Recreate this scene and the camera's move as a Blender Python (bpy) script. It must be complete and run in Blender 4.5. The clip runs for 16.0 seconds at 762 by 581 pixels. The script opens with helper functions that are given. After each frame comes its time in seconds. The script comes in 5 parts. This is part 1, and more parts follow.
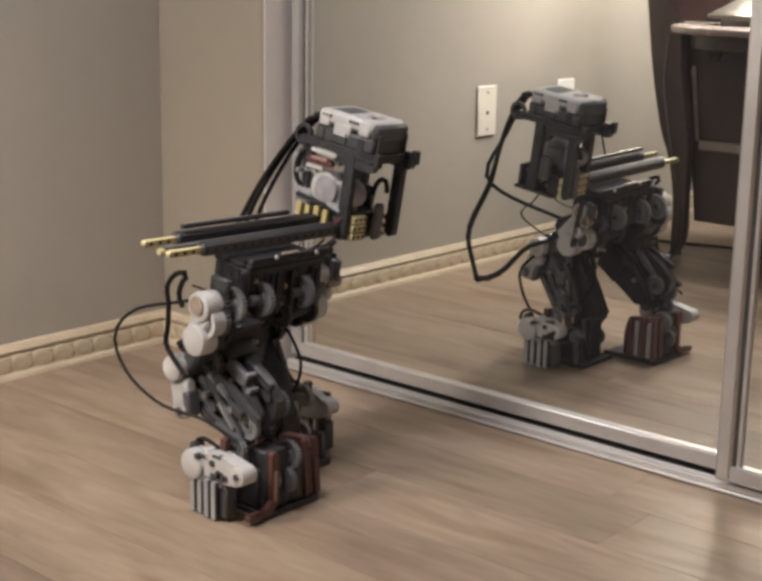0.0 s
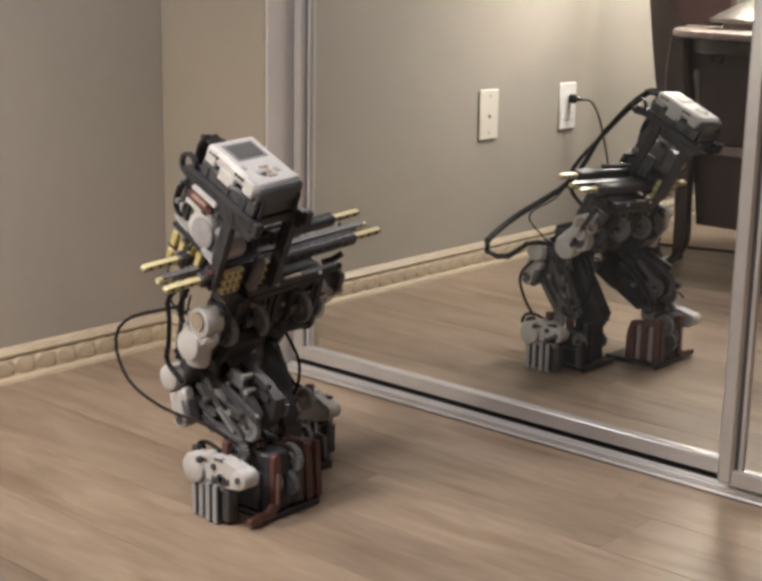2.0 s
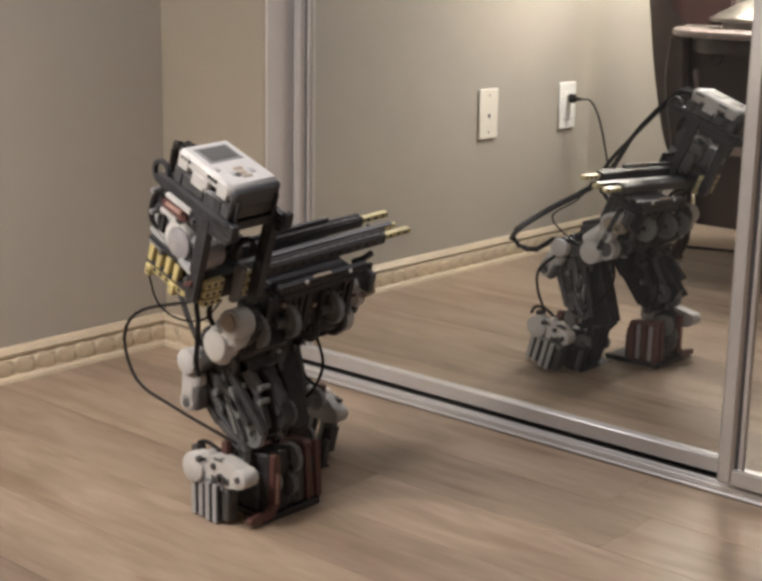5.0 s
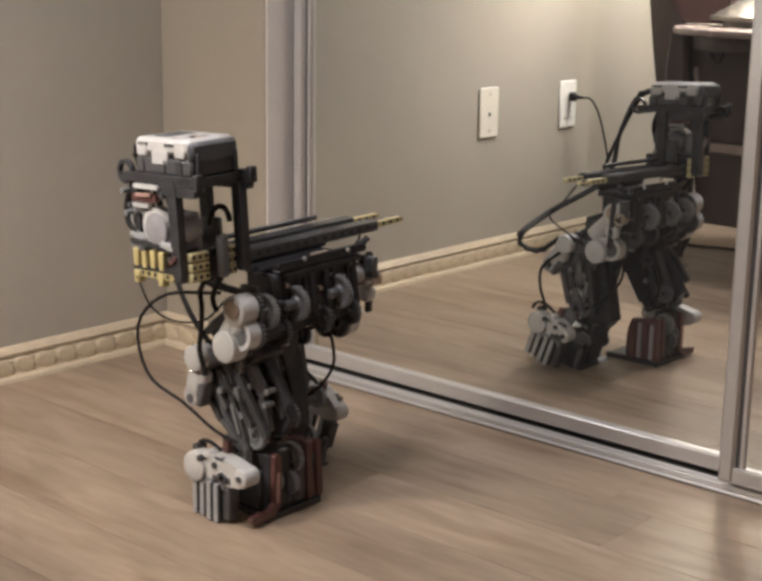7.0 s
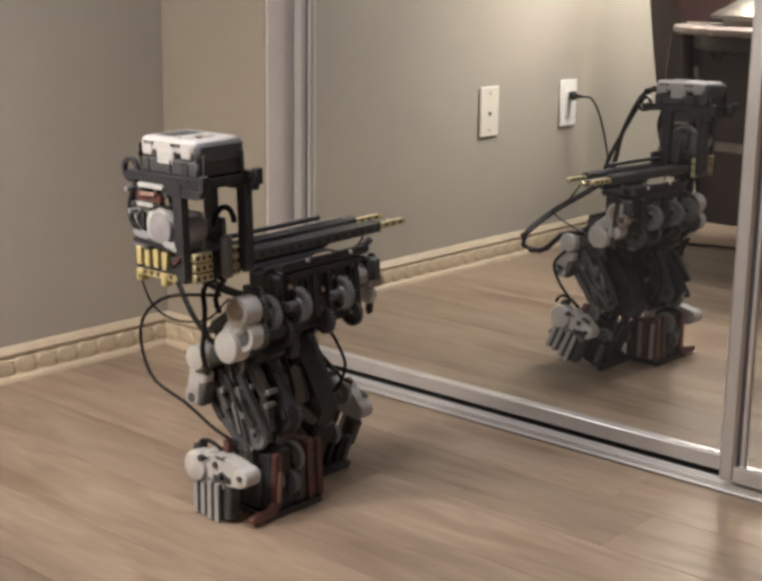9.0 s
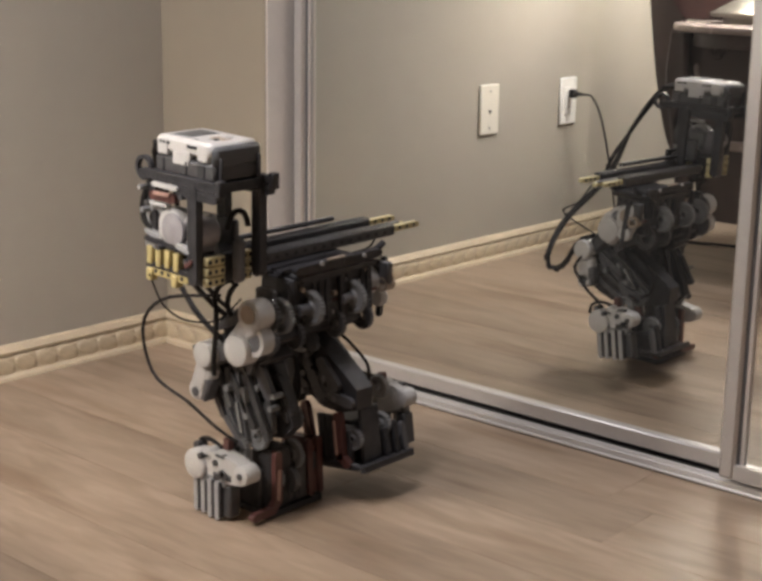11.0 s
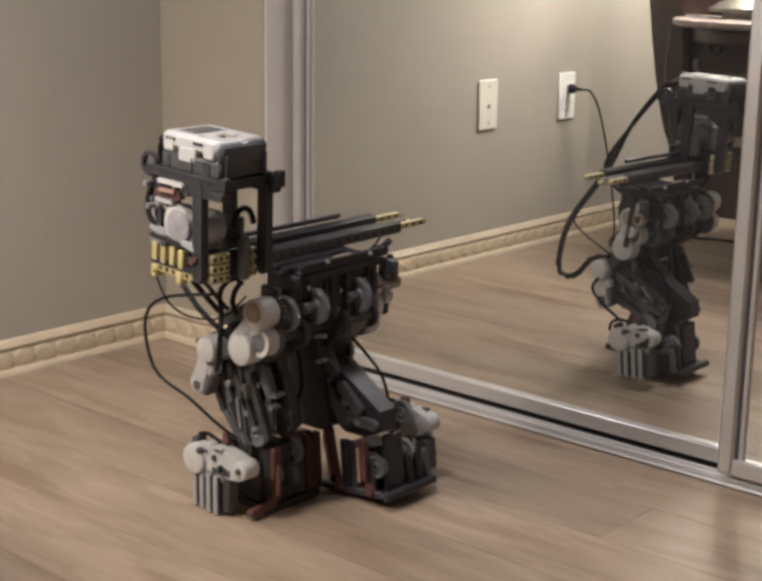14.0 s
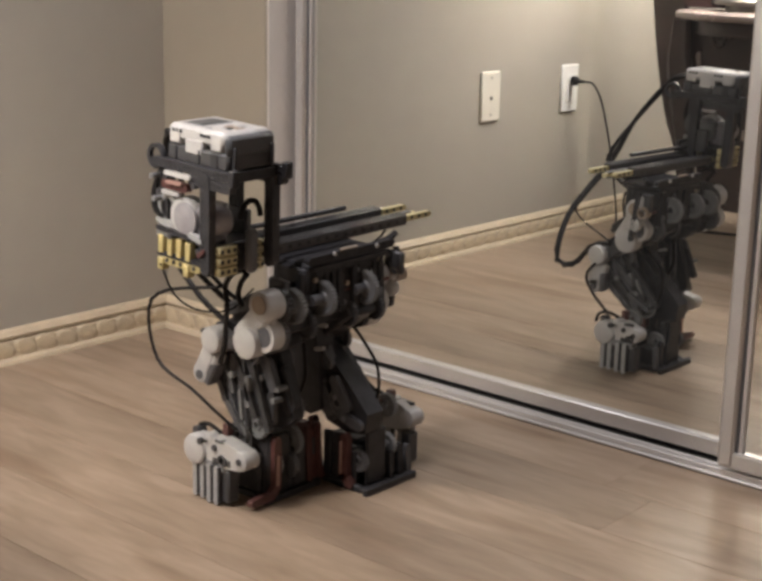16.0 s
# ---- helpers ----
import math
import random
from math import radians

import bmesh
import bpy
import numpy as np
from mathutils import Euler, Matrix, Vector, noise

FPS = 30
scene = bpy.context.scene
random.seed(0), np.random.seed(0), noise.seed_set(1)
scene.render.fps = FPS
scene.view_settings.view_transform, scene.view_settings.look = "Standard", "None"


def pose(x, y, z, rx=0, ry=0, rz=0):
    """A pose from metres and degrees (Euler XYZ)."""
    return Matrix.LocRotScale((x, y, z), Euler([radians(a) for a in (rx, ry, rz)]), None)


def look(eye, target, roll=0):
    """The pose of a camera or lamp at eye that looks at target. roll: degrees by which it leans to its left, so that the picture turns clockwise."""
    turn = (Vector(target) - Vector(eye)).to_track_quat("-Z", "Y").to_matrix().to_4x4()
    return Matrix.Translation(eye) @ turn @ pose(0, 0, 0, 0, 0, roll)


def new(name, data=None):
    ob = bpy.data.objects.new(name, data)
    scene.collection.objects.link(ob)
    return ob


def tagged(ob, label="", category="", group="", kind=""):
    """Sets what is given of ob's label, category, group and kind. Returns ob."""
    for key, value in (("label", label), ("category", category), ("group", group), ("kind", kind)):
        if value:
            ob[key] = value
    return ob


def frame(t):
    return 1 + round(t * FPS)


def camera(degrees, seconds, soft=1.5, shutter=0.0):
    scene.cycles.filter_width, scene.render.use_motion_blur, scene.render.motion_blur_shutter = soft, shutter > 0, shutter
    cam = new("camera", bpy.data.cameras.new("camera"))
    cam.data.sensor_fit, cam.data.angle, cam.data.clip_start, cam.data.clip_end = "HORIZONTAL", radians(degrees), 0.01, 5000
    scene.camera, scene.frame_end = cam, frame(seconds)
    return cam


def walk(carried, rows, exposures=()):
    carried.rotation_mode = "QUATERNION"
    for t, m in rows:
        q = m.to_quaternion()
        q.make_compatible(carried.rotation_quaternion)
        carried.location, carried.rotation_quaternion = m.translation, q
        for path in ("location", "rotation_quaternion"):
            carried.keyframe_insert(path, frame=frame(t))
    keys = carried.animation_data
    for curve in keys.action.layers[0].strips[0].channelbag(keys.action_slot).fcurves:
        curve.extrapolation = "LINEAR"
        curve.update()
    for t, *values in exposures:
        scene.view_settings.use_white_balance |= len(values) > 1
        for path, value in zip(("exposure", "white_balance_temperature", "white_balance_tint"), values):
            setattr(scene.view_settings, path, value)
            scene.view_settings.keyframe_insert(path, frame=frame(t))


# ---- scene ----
# ---------- camera ----------
cam = camera(30.95, 16.0, soft=3.5)
EYE = Vector((1.8683, -1.6311, 0.6813))
# seconds, degrees left of the door wall's normal, degrees down, lean
AIM = [
    (0, 41.140, 13.469, 0.995),
    (0.5, 41.189, 13.428, 0.940),
    (1, 41.192, 13.391, 0.859),
    (1.5, 41.209, 13.352, 0.977),
    (2, 41.223, 13.329, 1.038),
    (2.5, 41.201, 13.374, 1.079),
    (3, 41.192, 13.358, 1.104),
    (3.5, 41.208, 13.348, 1.022),
    (4, 41.208, 13.346, 1.027),
    (6.5, 41.210, 13.377, 1.014),
    (7, 41.242, 13.395, 0.917),
    (7.5, 41.237, 13.397, 0.893),
    (8, 41.247, 13.415, 0.873),
    (8.5, 41.251, 13.404, 0.813),
    (9, 41.264, 13.423, 0.821),
    (11.5, 41.252, 13.544, 0.843),
    (12, 41.192, 13.611, 0.950),
    (12.5, 41.146, 13.649, 1.017),
    (13, 41.158, 13.656, 1.035),
    (13.5, 41.191, 13.674, 0.903),
    (14, 41.206, 13.713, 0.850),
    (14.5, 41.206, 13.782, 1.001),
    (15, 41.219, 13.819, 1.035),
    (15.5, 41.268, 13.945, 1.131),
    (16, 41.254, 14.075, 1.168),
]


def aim(yaw, down, lean):
    a, b = radians(yaw), radians(down)
    way = Vector((-math.sin(a) * math.cos(b), math.cos(a) * math.cos(b), -math.sin(b)))
    return look(EYE, EYE + way, lean)


walk(cam, [(t, aim(*r)) for t, *r in AIM], exposures=[(0.0, 0.0), (16.0, 0.0)])

# ---------- light ----------
world = bpy.data.worlds.new("world")
scene.world = world
world.use_nodes = True
world.node_tree.nodes["Background"].inputs["Color"].default_value = (0.9, 0.85, 0.75, 1)
world.node_tree.nodes["Background"].inputs["Strength"].default_value = 0.05


def lamp(name, kind, m, energy, size, colour):
    data = bpy.data.lights.new(name, kind)
    data.energy, data.color = energy, colour
    if kind == "AREA":
        data.shape, data.size = "DISK", size
    else:
        data.shadow_soft_size = size
    ob = new(name, data)
    ob.matrix_basis = m
    return ob


lamp("ceiling_light_glow", "AREA", pose(0.70, -1.14, 2.30), 27.5, 0.50, (1.0, 0.952, 0.985))
lamp("table_lamp_glow", "POINT", pose(0.42, -1.30, 0.985), 32, 0.09, (1.0, 0.945, 0.90))


# ---------- materials ----------
def material(name, colour, rough=0.5, metal=0.0, vary=0.12, scale=40.0, bump=0.0, bscale=300.0, gloss=0.5, obvar=0.0):
    m = bpy.data.materials.new(name)
    m.use_nodes = True
    nt = m.node_tree
    b = nt.nodes["Principled BSDF"]
    b.inputs["Roughness"].default_value, b.inputs["Metallic"].default_value = rough, metal
    b.inputs["Specular IOR Level"].default_value = gloss
    tc = nt.nodes.new("ShaderNodeTexCoord")
    n1, n2 = nt.nodes.new("ShaderNodeTexNoise"), nt.nodes.new("ShaderNodeTexNoise")
    n1.inputs["Scale"].default_value, n2.inputs["Scale"].default_value = scale, scale * 9
    n1.inputs["Detail"].default_value = 4
    for n in (n1, n2):
        nt.links.new(tc.outputs["Object"], n.inputs["Vector"])
    add = nt.nodes.new("ShaderNodeMath")
    add.operation = "MULTIPLY_ADD"
    add.inputs[1].default_value = 0.35
    nt.links.new(n2.outputs["Fac"], add.inputs[0])
    nt.links.new(n1.outputs["Fac"], add.inputs[2])
    ramp = nt.nodes.new("ShaderNodeValToRGB")
    ramp.color_ramp.elements[0].position, ramp.color_ramp.elements[1].position = 0.4, 0.95
    ramp.color_ramp.elements[0].color = (*[c * (1 - vary) for c in colour], 1)
    ramp.color_ramp.elements[1].color = (*[min(1, c * (1 + vary)) for c in colour], 1)
    nt.links.new(add.outputs[0], ramp.inputs["Fac"])
    out = ramp.outputs["Color"]
    if obvar:
        info, hsv = nt.nodes.new("ShaderNodeObjectInfo"), nt.nodes.new("ShaderNodeHueSaturation")
        mr = nt.nodes.new("ShaderNodeMapRange")
        mr.inputs["To Min"].default_value, mr.inputs["To Max"].default_value = 1 - obvar, 1 + obvar
        nt.links.new(info.outputs["Random"], mr.inputs["Value"])
        nt.links.new(mr.outputs["Result"], hsv.inputs["Value"])
        nt.links.new(out, hsv.inputs["Color"])
        out = hsv.outputs["Color"]
    nt.links.new(out, b.inputs["Base Color"])
    rr = nt.nodes.new("ShaderNodeMapRange")
    rr.inputs["To Min"].default_value, rr.inputs["To Max"].default_value = max(0, rough - 0.07), min(1, rough + 0.09)
    nt.links.new(n1.outputs["Fac"], rr.inputs["Value"])
    nt.links.new(rr.outputs["Result"], b.inputs["Roughness"])
    if bump:
        n3, bp = nt.nodes.new("ShaderNodeTexNoise"), nt.nodes.new("ShaderNodeBump")
        n3.inputs["Scale"].default_value = bscale
        bp.inputs["Strength"].default_value, bp.inputs["Distance"].default_value = bump, 0.002
        nt.links.new(tc.outputs["Object"], n3.inputs["Vector"])
        nt.links.new(n3.outputs["Fac"], bp.inputs["Height"])
        nt.links.new(bp.outputs["Normal"], b.inputs["Normal"])
    return m


def plank_material():
    m = bpy.data.materials.new("oak_laminate")
    m.use_nodes = True
    nt = m.node_tree
    b = nt.nodes["Principled BSDF"]
    tc, mp, info = nt.nodes.new("ShaderNodeTexCoord"), nt.nodes.new("ShaderNodeMapping"), nt.nodes.new("ShaderNodeObjectInfo")
    mp.inputs["Scale"].default_value = (3.4, 17, 1)
    sh = nt.nodes.new("ShaderNodeVectorMath")
    sh.operation = "MULTIPLY_ADD"
    sh.inputs[1].default_value = (31, 17, 5)
    nt.links.new(info.outputs["Random"], sh.inputs[0])
    nt.links.new(tc.outputs["Object"], sh.inputs[2])
    nt.links.new(sh.outputs[0], mp.inputs["Vector"])
    grain, cloud, knots = (nt.nodes.new("ShaderNodeTexNoise") for _ in range(3))
    grain.inputs["Scale"].default_value, grain.inputs["Detail"].default_value, grain.inputs["Distortion"].default_value = 2.4, 7, 1.1
    cloud.inputs["Scale"].default_value, cloud.inputs["Detail"].default_value, cloud.inputs["Distortion"].default_value = 1.5, 5, 0.8
    nt.links.new(mp.outputs[0], grain.inputs["Vector"])
    nt.links.new(mp.outputs[0], cloud.inputs["Vector"])
    mp2 = nt.nodes.new("ShaderNodeMapping")
    mp2.inputs["Scale"].default_value = (2.4, 14, 1)
    nt.links.new(sh.outputs[0], mp2.inputs["Vector"])
    nt.links.new(mp2.outputs[0], knots.inputs["Vector"])
    knots.inputs["Scale"].default_value = 1.0
    r1, r2, r3 = (nt.nodes.new("ShaderNodeValToRGB") for _ in range(3))
    r1.color_ramp.elements[0].position, r1.color_ramp.elements[1].position = 0.3, 0.72
    r1.color_ramp.elements[0].color, r1.color_ramp.elements[1].color = (0.262, 0.197, 0.142, 1), (0.352, 0.268, 0.199, 1)
    r2.color_ramp.elements[0].position, r2.color_ramp.elements[1].position = 0.28, 0.62
    r2.color_ramp.elements[0].color, r2.color_ramp.elements[1].color = (0.80, 0.785, 0.76, 1), (1.05, 1.05, 1.05, 1)
    r3.color_ramp.elements[0].position, r3.color_ramp.elements[1].position = 0.30, 0.43
    r3.color_ramp.elements[0].color, r3.color_ramp.elements[1].color = (0.72, 0.67, 0.62, 1), (1, 1, 1, 1)
    nt.links.new(grain.outputs["Fac"], r1.inputs["Fac"])
    nt.links.new(cloud.outputs["Fac"], r2.inputs["Fac"])
    nt.links.new(knots.outputs["Fac"], r3.inputs["Fac"])
    last = r1.outputs["Color"]
    for r in (r2, r3):
        mix = nt.nodes.new("ShaderNodeMix")
        mix.data_type, mix.blend_type = "RGBA", "MULTIPLY"
        mix.inputs["Factor"].default_value = 1
        nt.links.new(last, mix.inputs["A"])
        nt.links.new(r.outputs["Color"], mix.inputs["B"])
        last = mix.outputs["Result"]
    hsv, mr = nt.nodes.new("ShaderNodeHueSaturation"), nt.nodes.new("ShaderNodeMapRange")
    mr.inputs["To Min"].default_value, mr.inputs["To Max"].default_value = 0.84, 1.10
    nt.links.new(info.outputs["Random"], mr.inputs["Value"])
    nt.links.new(mr.outputs["Result"], hsv.inputs["Value"])
    nt.links.new(last, hsv.inputs["Color"])
    nt.links.new(hsv.outputs["Color"], b.inputs["Base Color"])
    rr = nt.nodes.new("ShaderNodeMapRange")
    rr.inputs["To Min"].default_value, rr.inputs["To Max"].default_value = 0.31, 0.46
    nt.links.new(grain.outputs["Fac"], rr.inputs["Value"])
    nt.links.new(rr.outputs["Result"], b.inputs["Roughness"])
    b.inputs["Specular IOR Level"].default_value = 0.22
    bp = nt.nodes.new("ShaderNodeBump")
    bp.inputs["Strength"].default_value, bp.inputs["Distance"].default_value = 0.12, 0.001
    nt.links.new(grain.outputs["Fac"], bp.inputs["Height"])
    nt.links.new(bp.outputs["Normal"], b.inputs["Normal"])
    return m


PLANK = plank_material()
SEAM = material("floor_seam", (0.25, 0.183, 0.13), 0.7)
WALL = material("greige_wall_paint", (0.385, 0.355, 0.305), 0.75, vary=0.03, scale=3, bump=0.12, bscale=260, gloss=0.3)
WALL2 = material("beige_wall_paint", (0.355, 0.31, 0.245), 0.75, vary=0.03, scale=3, bump=0.12, bscale=260, gloss=0.3)
CEIL = material("ceiling_paint", (0.78, 0.76, 0.71), 0.85, vary=0.02, scale=3)
TRIM = material("cream_trim_paint", (0.52, 0.43, 0.31), 0.4, vary=0.1, scale=30, bump=0.1)
BEAD = material("pale_gilt_bead", (0.548, 0.457, 0.325), 0.36, vary=0.15, scale=60)
ALU = material("satin_aluminium", (0.60, 0.58, 0.565), 0.42, 0.55, vary=0.05, scale=15)
JAMB = material("pale_jamb_paint", (0.76, 0.705, 0.66), 0.45, vary=0.05, scale=12)
GAP = material("dark_track_gap", (0.03, 0.028, 0.026), 0.6)
MIRROR = bpy.data.materials.new("mirror_glass")
MIRROR.use_nodes = True
_b = MIRROR.node_tree.nodes["Principled BSDF"]
_b.inputs["Base Color"].default_value = (0.865, 0.875, 0.855, 1)
_b.inputs["Metallic"].default_value, _b.inputs["Roughness"].default_value = 0.984, 0.006
PLATE = material("ivory_plastic", (0.78, 0.745, 0.655), 0.35, vary=0.03)
WPLATE = material("white_plastic", (0.86, 0.85, 0.82), 0.3, vary=0.03)
WHITE = material("white_abs_shell", (0.53, 0.52, 0.515), 0.30, vary=0.06, scale=60)
PILLAR = material("pale_grey_abs", (0.36, 0.36, 0.365), 0.32, vary=0.1, scale=60)
LGREY = material("light_grey_abs", (0.22, 0.222, 0.228), 0.32, vary=0.1, scale=60)
MGREY = material("mid_grey_abs", (0.118, 0.118, 0.127), 0.34, vary=0.12, scale=60)
DGREY = material("dark_grey_abs", (0.066, 0.065, 0.069), 0.36, vary=0.15, scale=60)
BLACK = material("black_abs", (0.043, 0.042, 0.046), 0.38, vary=0.3, scale=60, gloss=0.3)
RED = material("dark_red_abs", (0.120, 0.052, 0.047), 0.30, vary=0.12, scale=60)
YELLOW = material("yellow_abs", (0.52, 0.43, 0.20), 0.32, vary=0.1, scale=60)
PALE = material("pale_yellow_abs", (0.60, 0.53, 0.30), 0.32, vary=0.1, scale=60)
SMOKE = material("grey_violet_abs", (0.31, 0.295, 0.31), 0.34, vary=0.15, scale=70)
TAN = material("tan_abs", (0.36, 0.29, 0.23), 0.4, vary=0.15, scale=70)
SCREEN = material("lcd_screen", (0.085, 0.085, 0.083), 0.5, vary=0.1)
RUBBER = material("black_cable_rubber", (0.012, 0.010, 0.010), 0.55, vary=0.2, scale=80, gloss=0.25)
WOOD = material("dark_stained_wood", (0.040, 0.026, 0.024), 0.4, vary=0.35, scale=18, bump=0.2, bscale=90)
FABRIC = material("burgundy_upholstery", (0.052, 0.022, 0.022), 0.9, vary=0.25, scale=25, bump=0.4, bscale=500)
TOPWOOD = material("pale_table_top", (0.27, 0.225, 0.21), 0.25, vary=0.1, scale=20)
STEEL = material("brushed_lamp_metal", (0.20, 0.19, 0.175), 0.40, 0.9, vary=0.1, scale=30)
SHADE = material("lamp_shade_linen", (0.8, 0.74, 0.62), 0.9, vary=0.05)


# ---------- mesh helpers ----------
def part(name, bm, mat, parent=None, label="", m=None, smooth=True):
    me = bpy.data.meshes.new(name)
    bm.to_mesh(me)
    bm.free()
    if smooth:
        for p in me.polygons:
            p.use_smooth = True
        me.set_sharp_from_angle(angle=radians(38))
    me.materials.append(mat)
    ob = new(name, me)
    if parent is not None:
        ob.parent = parent
    if m is not None:
        ob.matrix_basis = m
    return tagged(ob, label)


def box(bm, c, s, bev=0.0008, rot=None):
    m = Matrix.Translation(c) @ (rot.to_4x4() if rot else Matrix()) @ Matrix.Diagonal((*s, 1))
    vs = bmesh.ops.create_cube(bm, size=1, matrix=m)["verts"]
    if bev:
        es = list({e for v in vs for e in v.link_edges})
        bmesh.ops.bevel(bm, geom=es, offset=min(bev, min(s) * 0.4), segments=1, affect="EDGES", profile=0.5)
    return bm


AX = {"x": Matrix.Rotation(radians(90), 4, "Y"), "y": Matrix.Rotation(radians(90), 4, "X"), "z": Matrix()}


def cyl(bm, c, axis, r, h, r2=None, n=20, bev=0.0):
    m = Matrix.Translation(c) @ AX[axis]
    vs = bmesh.ops.create_cone(bm, cap_ends=True, segments=n, radius1=r, radius2=r if r2 is None else r2, depth=h, matrix=m)["verts"]
    if bev:
        es = [e for e in {e for v in vs for e in v.link_edges} if any(len(f.verts) > 4 for f in e.link_faces)]
        bmesh.ops.bevel(bm, geom=es, offset=bev, segments=2, affect="EDGES", profile=0.5)
    return bm


def ring(bm, c, axis, r, ri, h, n=24):
    """A flat ring (gear or turntable rim) with a bore."""
    m = Matrix.Translation(c) @ AX[axis]
    loops = []
    for rad, z in ((r, -h / 2), (r, h / 2), (ri, h / 2), (ri, -h / 2)):
        loops.append([bm.verts.new(m @ Vector((rad * math.cos(2 * math.pi * i / n), rad * math.sin(2 * math.pi * i / n), z))) for i in range(n)])
    for k in range(4):
        a, b = loops[k], loops[(k + 1) % 4]
        for i in range(n):
            bm.faces.new((a[i], a[(i + 1) % n], b[(i + 1) % n], b[i]))
    return bm


def gear(bm, c, axis, r, h, teeth=20):
    """A toothed wheel with a recessed web and a bore, one closed mesh."""
    m = Matrix.Translation(c) @ AX[axis]
    n = teeth * 4
    loops = []
    for rad, z in ((r * 0.24, -h / 2), (r * 0.36, -h / 2), (r * 0.42, -h * 0.28), (r * 0.74, -h * 0.28), (r * 0.80, -h / 2), (1, -h / 2), (1, h / 2), (r * 0.80, h / 2), (r * 0.74, h * 0.28), (r * 0.42, h * 0.28), (r * 0.36, h / 2), (r * 0.24, h / 2)):
        lp = []
        for i in range(n):
            q = rad if rad < 1 else r * (1.0 if i % 4 < 2 else 0.89)
            a = 2 * math.pi * (i + (0.18 if i % 4 in (0, 2) else -0.18)) / n
            lp.append(bm.verts.new(m @ Vector((q * math.cos(a), q * math.sin(a), z))))
        loops.append(lp)
    for k in range(len(loops)):
        a, b = loops[k], loops[(k + 1) % len(loops)]
        for i in range(n):
            bm.faces.new((a[i], a[(i + 1) % n], b[(i + 1) % n], b[i]))
    return bm


def liftarm(bm, p, q, w=0.0075, t=0.0072, side=(0, 1, 0), holes=True):
    """A studless beam with round ends from p to q; its flat faces look along side, its holes are real rings standing proud."""
    p, q, side = Vector(p), Vector(q), Vector(side).normalized()
    d = (q - p)
    ln = d.length
    d.normalize()
    u = side.cross(d).normalized()
    side = d.cross(u)
    n = 6
    prof = []
    for i in range(n + 1):
        a = math.pi * i / n - math.pi / 2
        prof.append(q + d * (w / 2 * math.cos(a)) + u * (w / 2 * math.sin(a)))
    for i in range(n + 1):
        a = math.pi * i / n + math.pi / 2
        prof.append(p + d * (w / 2 * math.cos(a)) + u * (w / 2 * math.sin(a)))
    lo = [bm.verts.new(v - side * t / 2) for v in prof]
    hi = [bm.verts.new(v + side * t / 2) for v in prof]
    bm.faces.new(lo[::-1])
    bm.faces.new(hi)
    for i in range(len(prof)):
        j = (i + 1) % len(prof)
        bm.faces.new((lo[i], lo[j], hi[j], hi[i]))
    if holes:
        k = max(2, round(ln / 0.008) + 1)
        rot = side.to_track_quat("Z", "Y").to_matrix().to_4x4()
        for i in range(k):
            c = p + d * (ln * i / (k - 1))
            for s in (-1, 1):
                f = Matrix.Translation(c + side * s * (t / 2)) @ rot
                a = [bm.verts.new(f @ Vector((0.0031 * math.cos(j * math.pi / 4), 0.0031 * math.sin(j * math.pi / 4), 0.0004 * s))) for j in range(8)]
                b = [bm.verts.new(f @ Vector((0.0023 * math.cos(j * math.pi / 4), 0.0023 * math.sin(j * math.pi / 4), -0.0012 * s))) for j in range(8)]
                for j in range(8):
                    bm.faces.new((a[j], a[(j + 1) % 8], b[(j + 1) % 8], b[j]))
    return bm


def tube(bm, pts, r, n=8):
    """A round tube along points."""
    pts = [Vector(p) for p in pts]
    rings = []
    for i, p in enumerate(pts):
        d = (pts[min(i + 1, len(pts) - 1)] - pts[max(i - 1, 0)]).normalized()
        a = d.cross(Vector((0.3, 0.2, 1)) if abs(d.z) < 0.9 else Vector((1, 0.1, 0))).normalized()
        b = d.cross(a)
        rings.append([bm.verts.new(p + a * r * math.cos(2 * math.pi * j / n) + b * r * math.sin(2 * math.pi * j / n)) for j in range(n)])
    for a, b in zip(rings, rings[1:]):
        for j in range(n):
            bm.faces.new((a[j], a[(j + 1) % n], b[(j + 1) % n], b[j]))
    bm.faces.new(rings[0][::-1])
    bm.faces.new(rings[-1])
    return bm


def spline(pts, n):
    """n + 1 points on a smooth curve through pts."""
    pts = [Vector(p) for p in pts]
    ext = [pts[0] * 2 - pts[1], *pts, pts[-1] * 2 - pts[-2]]
    out = []
    for k in range(n + 1):
        x = k / n * (len(pts) - 1)
        i = min(int(x), len(pts) - 2)
        u = x - i
        a, b, c, d = ext[i:i + 4]
        out.append(0.5 * (2 * b + (c - a) * u + (2 * a - 5 * b + 4 * c - d) * u * u + (3 * b - a - 3 * c + d) * u ** 3))
    return out


def B():
    return bmesh.new()


def setting(name, bm, mat, label, smooth=False):
    return tagged(part(name, bm, mat, None, "", None, smooth), label, "", "", "structure")


